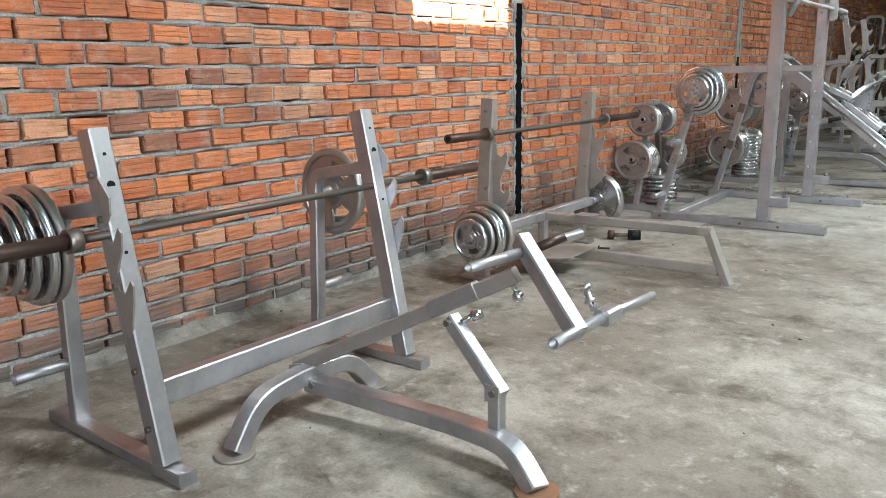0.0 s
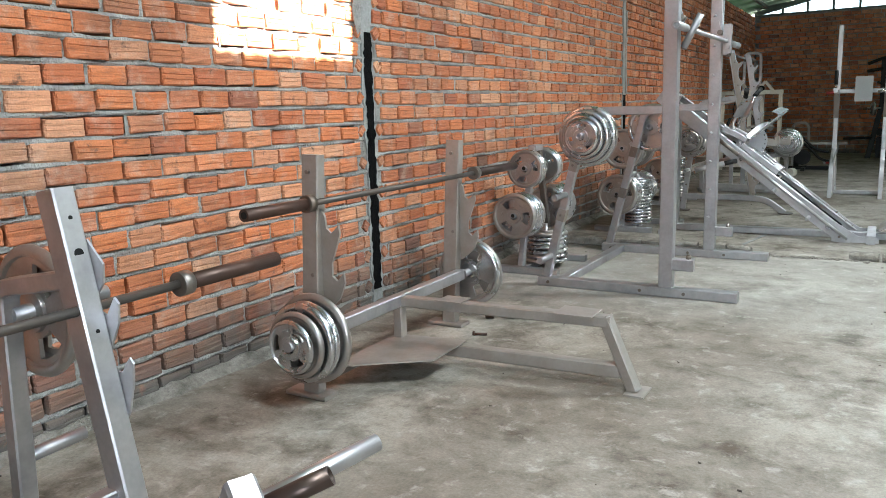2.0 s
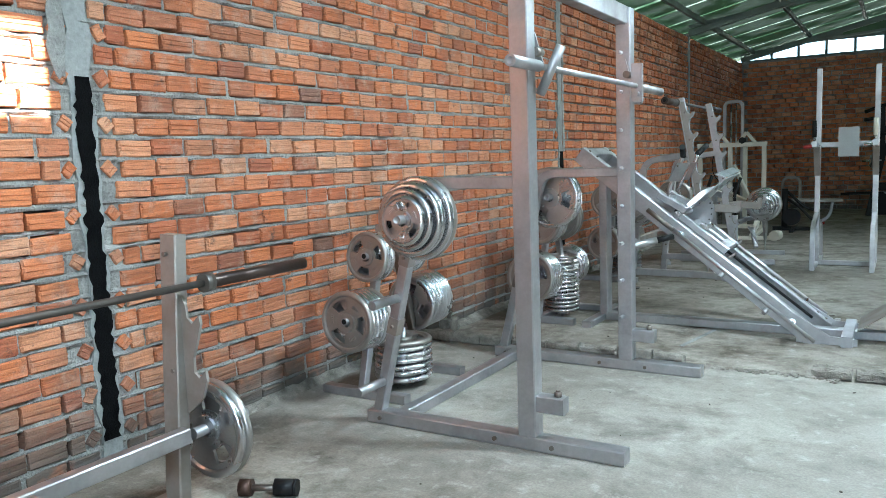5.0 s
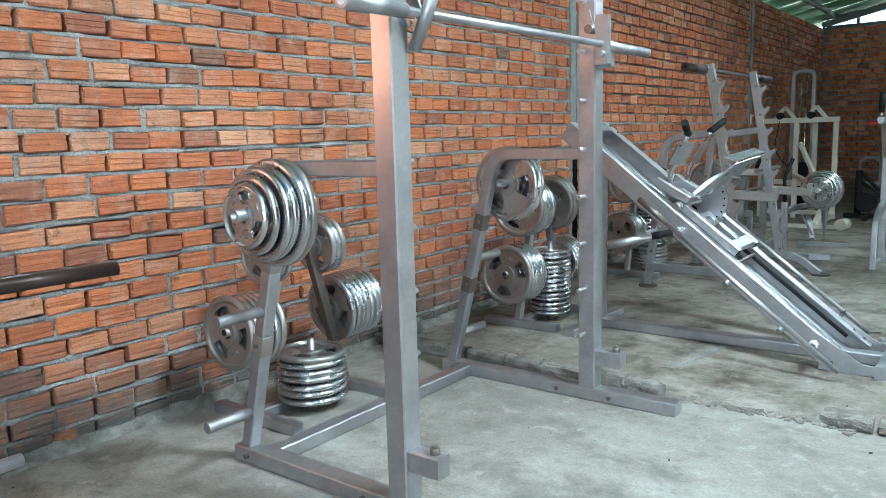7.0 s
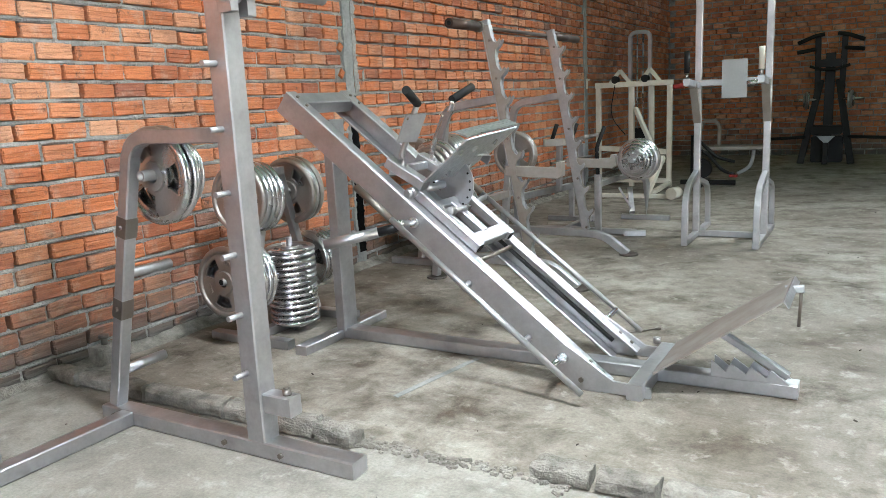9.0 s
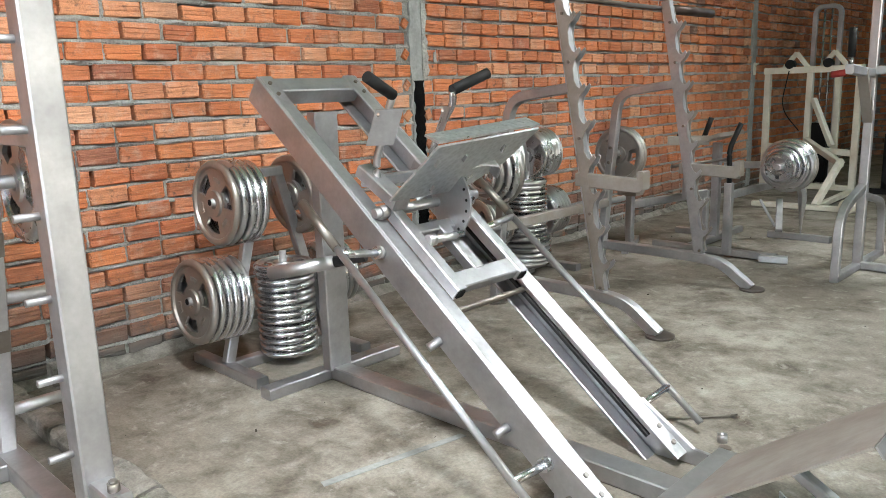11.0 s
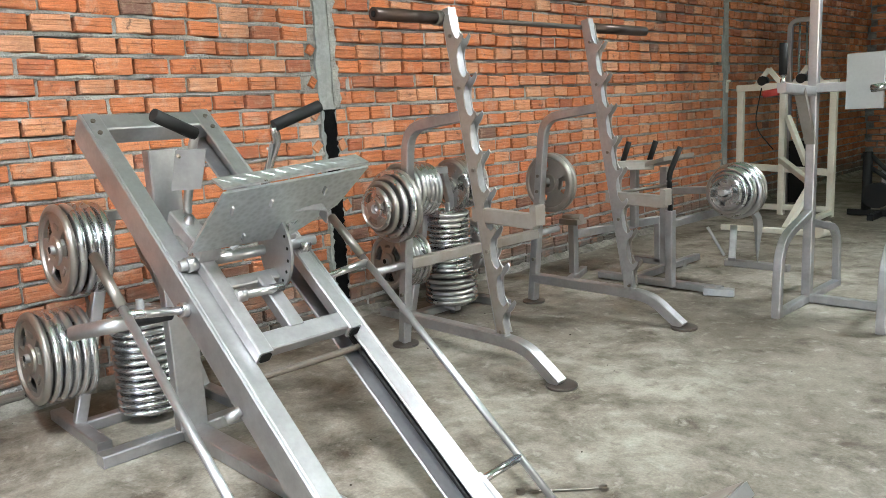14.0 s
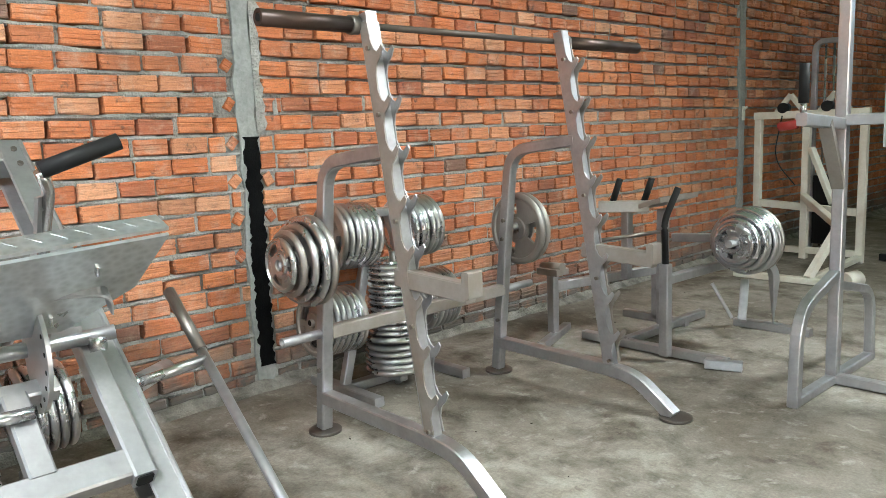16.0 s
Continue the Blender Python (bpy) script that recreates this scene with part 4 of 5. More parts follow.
    S().slab([a0, a1, m1, b1, b0], nb, 0.008).part("foot_board", GALV, r)
    ns = Vector((0.37, 0, 0.93))
    S().slab([a0 + Vector((0.004, 0, 0.005)), a1 + Vector((0.004, 0, 0.005)), a1 + Vector((-0.060, 0.0, 0.029)), a0 + Vector((-0.060, 0.0, 0.029))], ns, 0.008).part("tread_strip", GALV, r)
    s = S()
    for i in range(11):
        for j in range(1):
            p = a0.lerp(a1, (i + 0.5) / 11) + Vector((-0.028, 0, 0.0275))
            e = Vector((0.013, 0.012, -0.0052))
            s.tube(p - e, p + e, 0.0034, 0.0014, ns, 0.0005)
    s.part("tread_bars", GALV, r, kind="stuff")
    for q, w in ((0.12, 0.25), (0.40, 0.25), (0.78, 0.2), (0.42, 0.8), (0.80, 0.75)):
        p = a0.lerp(a1, q).lerp(b0.lerp(b1, q), w) + nb * 0.008
        S().tube(p, p + Vector((-0.022, 0.004, -0.022)), 0.006, 0.02, nb, 0.001).part("weld_tab", CHROME, r)
    S().path([(1.66, 8.60, 0.895), (1.735, 8.68, 0.985), (1.80, 8.78, 1.018), (1.835, 8.87, 1.005), (1.80, 8.88, 0.955)], 0.05, bend=0.07, square=0.007, up=nb).part("board_stem", SILVER, r)
    # shoulder rests without pads, and their grips
    for y, tip, root in ((8.53, (1.663, 8.395, 1.326), (1.635, 8.535, 1.262)), (8.82, (1.70, 8.975, 1.332), (1.675, 8.80, 1.272))):
        S().path([root, (root[0] - 0.015, y, 1.225), (1.585, y, 1.13), (1.53, y, 1.02), (1.545, y, 0.93)], 0.0145, 12, 0.05).part("handle_bar", CHROME, r)
        S().rod(root, tip, 0.0205, 16).part("grip", RUBBER, r)
        w = Vector((0.036, 0.034, 0.0)) if y < 8.7 else Vector((0.036, -0.020, 0.0))
        up, dn = Vector((1.640, y - 0.018, 1.213)), Vector((1.578, y - 0.018, 1.085))
        S().slab([dn - w, dn + w, up + w, up - w], (up - dn).cross(w), 0.008).part("pad_plate", SILVER, r)
        S().bolt(up.lerp(dn, 0.15) - w * 0.7, (0.7, -0.7, 0.3), 0.006, 0.012).part("pad_bolt", BARSTEEL, r)
    for y in (8.53, 8.82):
        S().tube((1.46, y, 0.99), (1.66, y, 0.875), 0.07, 0.05).part("seat_slide", SILVER, r)
    S().tube((1.50, 8.50, 0.95), (1.50, 8.86, 0.95), 0.05, 0.04).part("slide_bar", SILVER, r)
    # seat back at the foot
    p0, p1 = Vector((2.76, 0, 0.10)), Vector((3.25, 0, 0.455))
    S().slab([(p0.x, ym - 0.23, p0.z), (p0.x, ym + 0.21, p0.z), (p1.x, ym + 0.21, p1.z), (p1.x, ym - 0.23, p1.z)], (-0.55, 0, 0.83), 0.007).part("back_board", DUSTY, r)
    S().slab([(p1.x, ym - 0.23, p1.z + 0.006), (p1.x, ym + 0.21, p1.z + 0.006), (p1.x + 0.018, ym + 0.21, p1.z - 0.02), (p1.x + 0.018, ym - 0.23, p1.z - 0.02)], (0.83, 0, 0.55), 0.005).part("folded_edge", SILVER, r)
    for y in (ym + 0.06,):
        S().tube((p1.x - 0.02, y, p1.z - 0.016), (p1.x + 0.05, y, p1.z - 0.008), 0.03, 0.03).part("bracket", SILVER, r)
        S().rod((p1.x + 0.04, y, p1.z), (p1.x + 0.035, y, p1.z - 0.17), 0.007, 10).part("side_handle", BARSTEEL, r)
    S().tube((2.98, ym, 0.25), (3.26, ym, 0.085), 0.04, 0.03).part("prop", SILVER, r)
    for y in (ym - 0.045, ym + 0.037):
        S().slab([(2.96, y, 0.06), (2.96, y, 0.13), (3.02, y, 0.085), (3.04, y, 0.125), (3.10, y, 0.085), (3.12, y, 0.12), (3.18, y, 0.08), (3.20, y, 0.115), (3.27, y, 0.06)], (0, 1, 0), 0.008).part("ratchet", SILVER, r)


leg_press()


# ---- squat rack ----
def squat_rack():
    r = thing("squat_rack", (1.3, 10.7, 0), "silver steel squat rack with saw-tooth uprights", "squat rack")
    for y in (10.105, 11.265):
        out = -1 if y < 10.7 else 1
        low, top = Vector((1.515, y, 0.165)), Vector((1.235, y, 1.775))
        S().tube(low, top, 0.050, 0.058, (1, 0, 0)).part("upright", SILVER, r)
        ax = (top - low).normalized()
        for oy in (-0.026, 0.026):
            s = S()
            back, teeth = [], []
            for k in range(8):
                b = 0.09 + k * 0.186
                for t, o in ((0.0, 0.034), (0.035, 0.048), (0.055, 0.076), (0.078, 0.094), (0.094, 0.088), (0.084, 0.072), (0.076, 0.058), (0.090, 0.043), (0.125, 0.031)):
                    p = low + ax * (b + t)
                    teeth.append((p.x + o, y + oy, p.z + o * 0.25))
            a, e = low + ax * 0.04, low + ax * 1.60
            s.slab([(a.x - 0.01, y + oy, a.z), (a.x + 0.04, y + oy, a.z)] + teeth + [(e.x + 0.03, y + oy, e.z), (e.x - 0.015, y + oy, e.z)], (0, out, 0), 0.006)
            # outer plate in browner paint as its shaded side, inner one bright as lit
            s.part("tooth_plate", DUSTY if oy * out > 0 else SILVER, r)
        S().path([(0.765, y, 0.02), (0.90, y, 1.215), (1.32, y, 1.265)], 0.055, bend=0.12, square=0.055, up=(0, 1, 0)).part("rear_leg", SILVER, r)
        S().path([(0.78, y, 0.17), (1.50, y, 0.165), (1.66, y, 0.15), (1.85, y, 0.01)], 0.06, bend=0.10, square=0.06, up=(0, 1, 0)).part("foot_beam", SILVER, r)
        for x in (0.77, 1.86):
            S().rod((x, y, 0), (x, y, 0.012), 0.075, 24).part("foot_disc", SHAFT, r)
        za = 0.785 if out < 0 else 0.735
        S().tube((1.36, y + out * 0.005, za), (1.745, y + out * 0.005, za - 0.015), 0.05, 0.07).part("spotter_arm", DUSTY, r)
        S().box((1.725, y - 0.03, za - 0.035), (1.76, y + 0.04, za + 0.06)).part("spotter_stop", DUSTY, r)
        for zz in (0.81, 0.47):
            S().rod((0.77 + zz * 0.107, y, zz), (0.77 + zz * 0.107, y + out * 0.22, zz), 0.021, 16, 0.7).part("storage_peg", SILVER, r)
        for t in (0.05, 0.45, 0.85, 1.25, 1.50):
            p = low + ax * t
            S().bolt((p.x + 0.02, y - 0.031, p.z), (0, -1, 0), 0.009).part("bolt", BARSTEEL, r)
        for zz in (0.85, 0.75, 0.30):
            S().bolt((0.77 + zz * 0.107, y - 0.028, zz), (0, -1, 0), 0.011).part("bolt", BARSTEEL, r)
    S().tube((0.82, 10.13, 0.47), (0.82, 11.25, 0.47), 0.05, 0.06).part("crossbar", DUSTY, r)
    load((0.857, 10.075, 0.815), (0, -1, 0), ["xli", "xlc", "lc", "mi", "sc"], "plates on the squat rack")
    load((0.857, 11.31, 0.80), (0, 1, 0), ["xli", "xli"], "plates on the squat rack")
    barbell(1.205, 1.735, 9.66, 11.96, 10.06, 11.33, "dark browned barbell across the squat rack", 10.8, 0.030)


squat_rack()


# ---- press bench with a loaded lever ----
def lever_bench():
    r = thing("lever_press", (1.2, 12.5, 0), "silver plate-loaded lever bench with bare frame", "gym machine")
    S().path([(1.56, 12.95, 0.03), (1.56, 12.95, 0.45), (1.40, 12.62, 0.47), (1.38, 11.98, 0.47)], 0.05, bend=0.12, square=0.05).part("frame", SILVER, r)
    S().tube((1.38, 11.98, 0.04), (1.38, 11.98, 0.56), 0.055, 0.055, (1, 0, 0)).part("post", SILVER, r)
    S().path([(1.38, 11.98, 0.52), (1.37, 11.98, 0.80), (1.43, 12.02, 0.98)], 0.018, 12, 0.05).part("grip", RUBBER, r)
    S().tube((0.75, 12.08, 0.035), (1.70, 12.08, 0.035), 0.055, 0.05).tube((1.30, 12.98, 0.025), (1.78, 12.98, 0.025), 0.06, 0.05).tube((1.05, 12.08, 0.04), (1.05, 13.0, 0.04), 0.055, 0.05).part("base", SILVER, r)
    S().tube((1.60, 12.02, 0.03), (1.78, 12.08, 0.03), 0.06, 0.05).part("foot", SILVER, r)
    S().rod((1.61, 12.56, 0.655), (1.61, 12.24, 0.655), 0.021, 14).part("weight_horn", SILVER, r)
    S().tube((1.10, 12.55, 0.62), (1.61, 12.52, 0.655), 0.06, 0.05).part("lever", SILVER, r)
    S().slab([(0.95, 12.30, 0.80), (1.15, 12.30, 0.86), (1.15, 12.75, 0.86), (0.95, 12.75, 0.80)], (0, 0, 1), 0.03).part("seat_plate", DUSTY, r)
    S().tube((1.05, 12.5, 0.05), (1.05, 12.5, 0.80), 0.06, 0.06, (1, 0, 0)).part("seat_post", SILVER, r)
    S().tube((1.50, 12.65, 0.12), (1.42, 12.85, 0.33), 0.05, 0.04).part("pedal", SILVER, r)
    S().tube((1.56, 12.4, 0.20), (1.46, 12.35, 0.40), 0.02, 0.02).part("pedal_link", SILVER, r)
    load((1.61, 12.53, 0.655), (0, -1, 0), ["xli", "xlc", "xlc", "lc", "lc", "mc", "sc"], "plates on the lever bench", 0.004, 0.0)

    r = thing("arm_curl_bench", (0.75, 12.3, 0), "small silver bench with two black upright handles", "bench")
    S().tube((0.70, 11.72, 0.025), (0.52, 12.20, 0.025), 0.055, 0.05).tube((0.60, 11.96, 0.05), (0.60, 11.96, 0.42), 0.055, 0.055, (1, 0, 0)).part("base", SILVER, r)
    S().box((0.52, 11.90, 0.42), (0.68, 12.02, 0.46)).rod((0.52, 11.96, 0.46), (0.68, 11.96, 0.47), 0.03, 12).part("head", DUSTY, r)
    S().tube((0.60, 11.98, 0.34), (0.85, 12.75, 0.36), 0.05, 0.06).tube((0.85, 12.40, 0.36), (0.88, 12.36, 0.82), 0.05, 0.06, (0, 1, 0)).part("frame", SILVER, r)
    S().tube((0.78, 12.20, 0.83), (1.04, 12.36, 0.83), 0.06, 0.07).part("crossbar", DUSTY, r)
    for x, y in ((0.84, 12.26), (1.00, 12.36)):
        S().rod((x, y, 0.85), (x + 0.05, y + 0.01, 1.0), 0.02, 12).part("handle", RUBBER, r)
    S().tube((0.85, 12.75, 0.02), (0.85, 12.75, 0.38), 0.05, 0.05, (1, 0, 0)).tube((0.60, 12.75, 0.025), (1.08, 12.75, 0.025), 0.05, 0.05).part("rear_leg", SILVER, r)
    S().rod((0.95, 11.95, 0.66), (1.15, 12.5, 0.68), 0.012, 10).part("link_rod", BARSTEEL, r)


lever_bench()


# ---- dip tower ----
def dip_tower():
    r = thing("dip_tower", (2.47, 12.2, 0), "tall silver dip and knee raise tower with back board", "dip station")
    for x in (2.19, 2.74):
        S().tube((x, 12.2, 0.04), (x, 12.2, 2.12), 0.055, 0.055, (1, 0, 0)).part("post", SILVER, r)
        S().tube((x, 11.72, 0.025), (x, 12.74, 0.025), 0.05, 0.045).part("foot", SILVER, r)
        S().path([(x, 11.74, 0.04), (x, 11.76, 0.45), (x, 12.18, 0.56)], 0.05, bend=0.16, square=0.05, up=(1, 0, 0)).part("front_leg", SILVER, r)
        S().path([(x, 12.72, 0.04), (x, 12.70, 0.40), (x, 12.22, 0.50)], 0.045, bend=0.14, square=0.045, up=(1, 0, 0)).part("rear_leg", SILVER, r)
        S().tube((x, 12.2, 1.29), (x, 11.72, 1.32), 0.05, 0.055).part("dip_arm", SILVER, r)
        S().slab([(x - 0.03, 12.17, 0.98), (x + 0.03, 12.17, 0.98), (x + 0.03, 11.98, 1.29), (x - 0.03, 11.98, 1.29)], (0, 0.6, 0.8), 0.03).part("arm_brace", DUSTY, r)
        S().rod((x, 11.74, 1.33), (x, 11.74, 1.40), 0.014, 12).part("stem", CHROME, r)
        S().rod((x, 11.74, 1.39), (x, 11.74, 1.56), 0.022, 14).part("handle", RUBBER if x < 2.4 else CREAM, r)
        S().rod((x - 0.10, 11.73, 1.29), (x - 0.02, 11.73, 1.30), 0.02, 12).part("end_grip", RED if x < 2.4 else CHROME, r)
    S().tube((2.19, 12.2, 0.03), (2.74, 12.2, 0.03), 0.05, 0.05).part("foot_crossbar", SILVER, r)
    S().tube((2.19, 12.2, 1.31), (2.74, 12.2, 1.31), 0.05, 0.055).part("crossbar", SILVER, r)
    S().slab([(2.385, 12.15, 1.18), (2.58, 12.15, 1.18), (2.58, 12.15, 1.49), (2.385, 12.15, 1.49)], (0, 1, 0), 0.02).part("back_board", GREYBOARD, r)


dip_tower()


# ---- cream cable machine ----
def cable_machine():
    r = thing("cable_machine", (0.85, 15.0, 0), "cream painted cable machine with open frame", "cable machine")
    P = [(0.18, 15.7), (1.14, 15.7), (0.64, 15.7), (0.78, 16.2)]
    for x, y in P:
        S().tube((x, y, 0.0), (x, y, 1.33), 0.065, 0.065, (1, 0, 0)).part("post", CREAM, r)
    S().tube((0.14, 15.7, 1.365), (1.18, 15.7, 1.365), 0.065, 0.07).part("top_beam", CREAM, r)
    S().tube((0.78, 15.735, 1.365), (0.78, 16.24, 1.365), 0.06, 0.07).part("top_beam", CREAM, r)
    for x in (0.48, 0.88):
        S().tube((x - 0.13, 15.70, 1.39), (x, 15.70, 1.55), 0.03, 0.05).tube((x + 0.13, 15.70, 1.39), (x, 15.70, 1.55), 0.03, 0.05).part("pulley_bracket", CREAM, r)
        S().rod((x - 0.06, 15.66, 1.43), (x - 0.06, 15.74, 1.43), 0.05, 18).part("pulley", RUBBER, r)
    S().tube((0.18, 15.7, 0.52), (1.14, 15.7, 0.46), 0.05, 0.07).tube((0.18, 15.7, 0.08), (1.14, 15.7, 0.08), 0.06, 0.06).part("lower_beam", CREAM, r)
    S().tube((0.70, 15.66, 1.05), (0.95, 15.55, 0.55), 0.06, 0.05).tube((0.66, 15.62, 0.60), (1.25, 14.9, 0.42), 0.06, 0.06).tube((1.25, 14.9, 0.46), (1.16, 14.5, 0.05), 0.06, 0.06).tube((1.48, 14.5, 0.03), (0.55, 14.5, 0.03), 0.07, 0.05).tube((1.16, 14.5, 0.03), (1.14, 15.7, 0.05), 0.06, 0.05).part("brace", CREAM, r)
    S().rod((1.46, 14.42, 0.07), (1.50, 14.58, 0.07), 0.07, 18).part("roller", CREAM, r)
    S().path([(0.42, 16.4, 0.0), (0.42, 16.4, 2.08), (0.70, 16.4, 2.08), (0.70, 16.4, 0.0)], 0.06, bend=0.10, square=0.05, up=(0, 1, 0)).part("rear_frame", SILVER, r)
    for x in (0.52, 0.60):
        S().rod((x, 16.4, 0.02), (x, 16.4, 2.05), 0.011, 8).part("guide_rod", CHROME, r)
    S().box((0.47, 16.32, 0.05), (0.65, 16.48, 0.75)).part("weight_stack", BLACKMETAL, r)
    S().path([(0.42, 15.66, 1.36), (0.36, 15.62, 0.95), (0.56, 15.66, 0.70)], 0.006, 8, 0.2).part("cable", RUBBER, r)


cable_machine()


# ---- far corner: bench, upright trainer, black row machine ----
def far_things():
    r = thing("low_bench", (1.75, 17.2, 0), "low silver bench frame near the end wall", "bench")
    S().tube((1.20, 17.1, 0.40), (2.15, 17.2, 0.40), 0.25, 0.05).part("seat", DUSTY, r)
    S().path([(2.0, 17.2, 0.38), (1.96, 17.2, 0.12), (1.78, 17.2, 0.02)], 0.05, bend=0.12, square=0.05, up=(0, 1, 0)).part("leg", SILVER, r)
    S().tube((1.25, 17.1, 0.0), (1.25, 17.1, 0.40), 0.05, 0.05, (1, 0, 0)).part("leg", SILVER, r)
    S().path([(1.2, 17.4, 0.42), (1.2, 17.4, 0.78), (1.48, 17.4, 0.78), (1.48, 17.4, 0.42)], 0.05, bend=0.12, square=0.05, up=(0, 1, 0)).part("rest", DUSTY, r)
    r = thing("exercise_bike", (1.55, 15.9, 0), "black upright exercise trainer with pedals", "exercise bike")
    S().rod((1.42, 15.9, 0.07), (1.42, 15.9, 0.66), 0.045, 18).part("column", RUBBER, r)
    S().rod((1.52, 15.85, 0.22), (1.52, 15.95, 0.22), 0.13, 24).part("flywheel", BLACKMETAL, r)
    S().tube((1.25, 15.9, 0.04), (1.95, 15.9, 0.04), 0.06, 0.06).tube((1.55, 15.6, 0.03), (1.55, 16.2, 0.03), 0.06, 0.06).part("base", BLACKMETAL, r)
    S().path([(1.45, 15.9, 0.5), (1.62, 15.85, 0.40), (1.80, 15.8, 0.20), (1.95, 15.75, 0.16)], 0.022, 10, 0.1).path([(1.45, 15.9, 0.62), (1.70, 15.95, 0.36), (1.92, 16.0, 0.30)], 0.022, 10, 0.1).part("arm", BLACKMETAL, r)
    S().box((1.90, 15.68, 0.13), (2.0, 15.76, 0.16)).part("pedal", RED, r)

    r = thing("row_machine", (2.83, 19.1, 0), "black plate-loaded row machine against the end wall", "gym machine")
    for sg in (-1, 1):
        x = 2.83
        S().tube((x + sg * 0.36, 18.9, 0.0), (x + sg * 0.13, 19.2, 1.30), 0.10, 0.10, (0, 1, 0)).part("leg", BLACKMETAL, r)
        S().tube((x + sg * 0.17, 19.2, 1.0), (x + sg * 0.19, 19.15, 2.02), 0.085, 0.085, (0, 1, 0)).part("lever", BLACKMETAL, r)
        S().path([(x + sg * 0.10, 19.0, 2.0), (x + sg * 0.22, 18.95, 1.98), (x + sg * 0.46, 18.9, 1.88)], 0.032, 10, 0.06).part("handle", RUBBER, r)
        S().path([(x + sg * 0.20, 19.0, 1.78), (x + sg * 0.46, 18.9, 1.74)], 0.032, 10).part("handle", RUBBER, r)
        S().rod((x + sg * 0.18, 19.1, 1.0), (x + sg * 0.50, 19.05, 1.0), 0.022, 12).part("weight_horn", CHROME, r)
        load((x + sg * 0.27, 19.08, 1.0), (sg, -0.1, 0), ["mc", "mi", "sc"], "plates on the row machine", 0.004, 0.0)
        S().rod((x + sg * 0.30, 18.95, 0.42), (x + sg * 0.82, 18.9, 0.40), 0.025, 12).part("foot_peg", BLACKMETAL, r)
    S().tube((2.83, 19.15, 0.40), (2.83, 19.2, 1.72), 0.14, 0.06, (0, 1, 0)).part("column", BLACKMETAL, r)
    S().path([(2.55, 18.95, 1.52), (2.72, 18.95, 1.46), (2.94, 18.95, 1.46), (3.11, 18.95, 1.52)], 0.022, 10, 0.06).part("bar", RUBBER, r)
    # plain black box added to fill the dark region between the legs
    S().box((2.60, 19.12, 0.0), (3.06, 19.45, 0.42), 0.02).part("dark_filler", BLACKMETAL, r)
    S().box((2.66, 19.05, 1.50), (3.00, 19.15, 1.62), 0.015).part("crosshead", BLACKMETAL, r)
    S().box((2.60, 18.8, 0.46), (3.06, 19.1, 0.60), 0.03).part("seat", RUBBER, r)
    S().slab([(2.70, 18.78, 0.44), (2.96, 18.78, 0.44), (2.86, 18.78, 0.34), (2.80, 18.78, 0.34)], (0, 1, 0), 0.05).part("knee_plate", GREYBOARD, r)
    S().tube((2.83, 18.75, 0.0), (2.83, 18.85, 0.45), 0.08, 0.08, (0, 1, 0)).part("front_post", BLACKMETAL, r)


far_things()

# ---- kerb of old bricks across the floor ----
def brick_mesh(L, H, D, key, jig):
    """One hollow brick: faces with a scored line, its length along y, front at x = 0."""
    rng = random.Random(key)
    bm = bmesh.new()
    b, gr = 0.006, 0.0028
    prof = [(-D, 0), (-b, 0), (0, b)]
    for k in (0.36, 0.64):
        prof += [(0, H * k - gr), (-0.0035, H * k), (0, H * k + gr)]
    prof += [(0, H - b), (-b, H), (-D, H)]
    rows = []
    for e, y in enumerate((0.0, b, L - b, L)):
        inset = -b if e in (0, 3) else 0.0
        rows.append([bm.verts.new((x + (inset if x > -D else 0) + rng.uniform(-jig, jig), y + rng.uniform(-jig, jig), z + rng.uniform(-jig, jig))) for x, z in prof])
    for p, q in zip(rows, rows[1:]):
        for i in range(len(prof) - 1):
            bm.faces.new((p[i], p[i + 1], q[i + 1], q[i]))
    bm.faces.new(rows[0][::-1]), bm.faces.new(rows[-1])
    bmesh.ops.recalc_face_normals(bm, faces=bm.faces[:])
    me = bpy.data.meshes.new("brick")
    bm.to_mesh(me)
    bm.free()
    me.materials.append(BRICK)
    return me


COURSE, PITCH = 0.0970, 0.1890
LEN, HIGH = 0.1735, 0.0750


def crumble(bm, k):
    """Cut a block finer and wear it unevenly."""
    bmesh.ops.subdivide_edges(bm, edges=[e for e in bm.edges if e.calc_length() > 0.03], cuts=4, use_grid_fill=True)
    bmesh.ops.triangulate(bm, faces=bm.faces[:])
    for v in bm.verts:
        d = noise.noise_vector(v.co * 22.0) * k + noise.noise_vector(v.co * 60.0) * k * 0.4
        v.co += Vector((d.x * 0.6, d.y, min(d.z, 0.004)))
        v.co.z = max(v.co.z, 0.001)


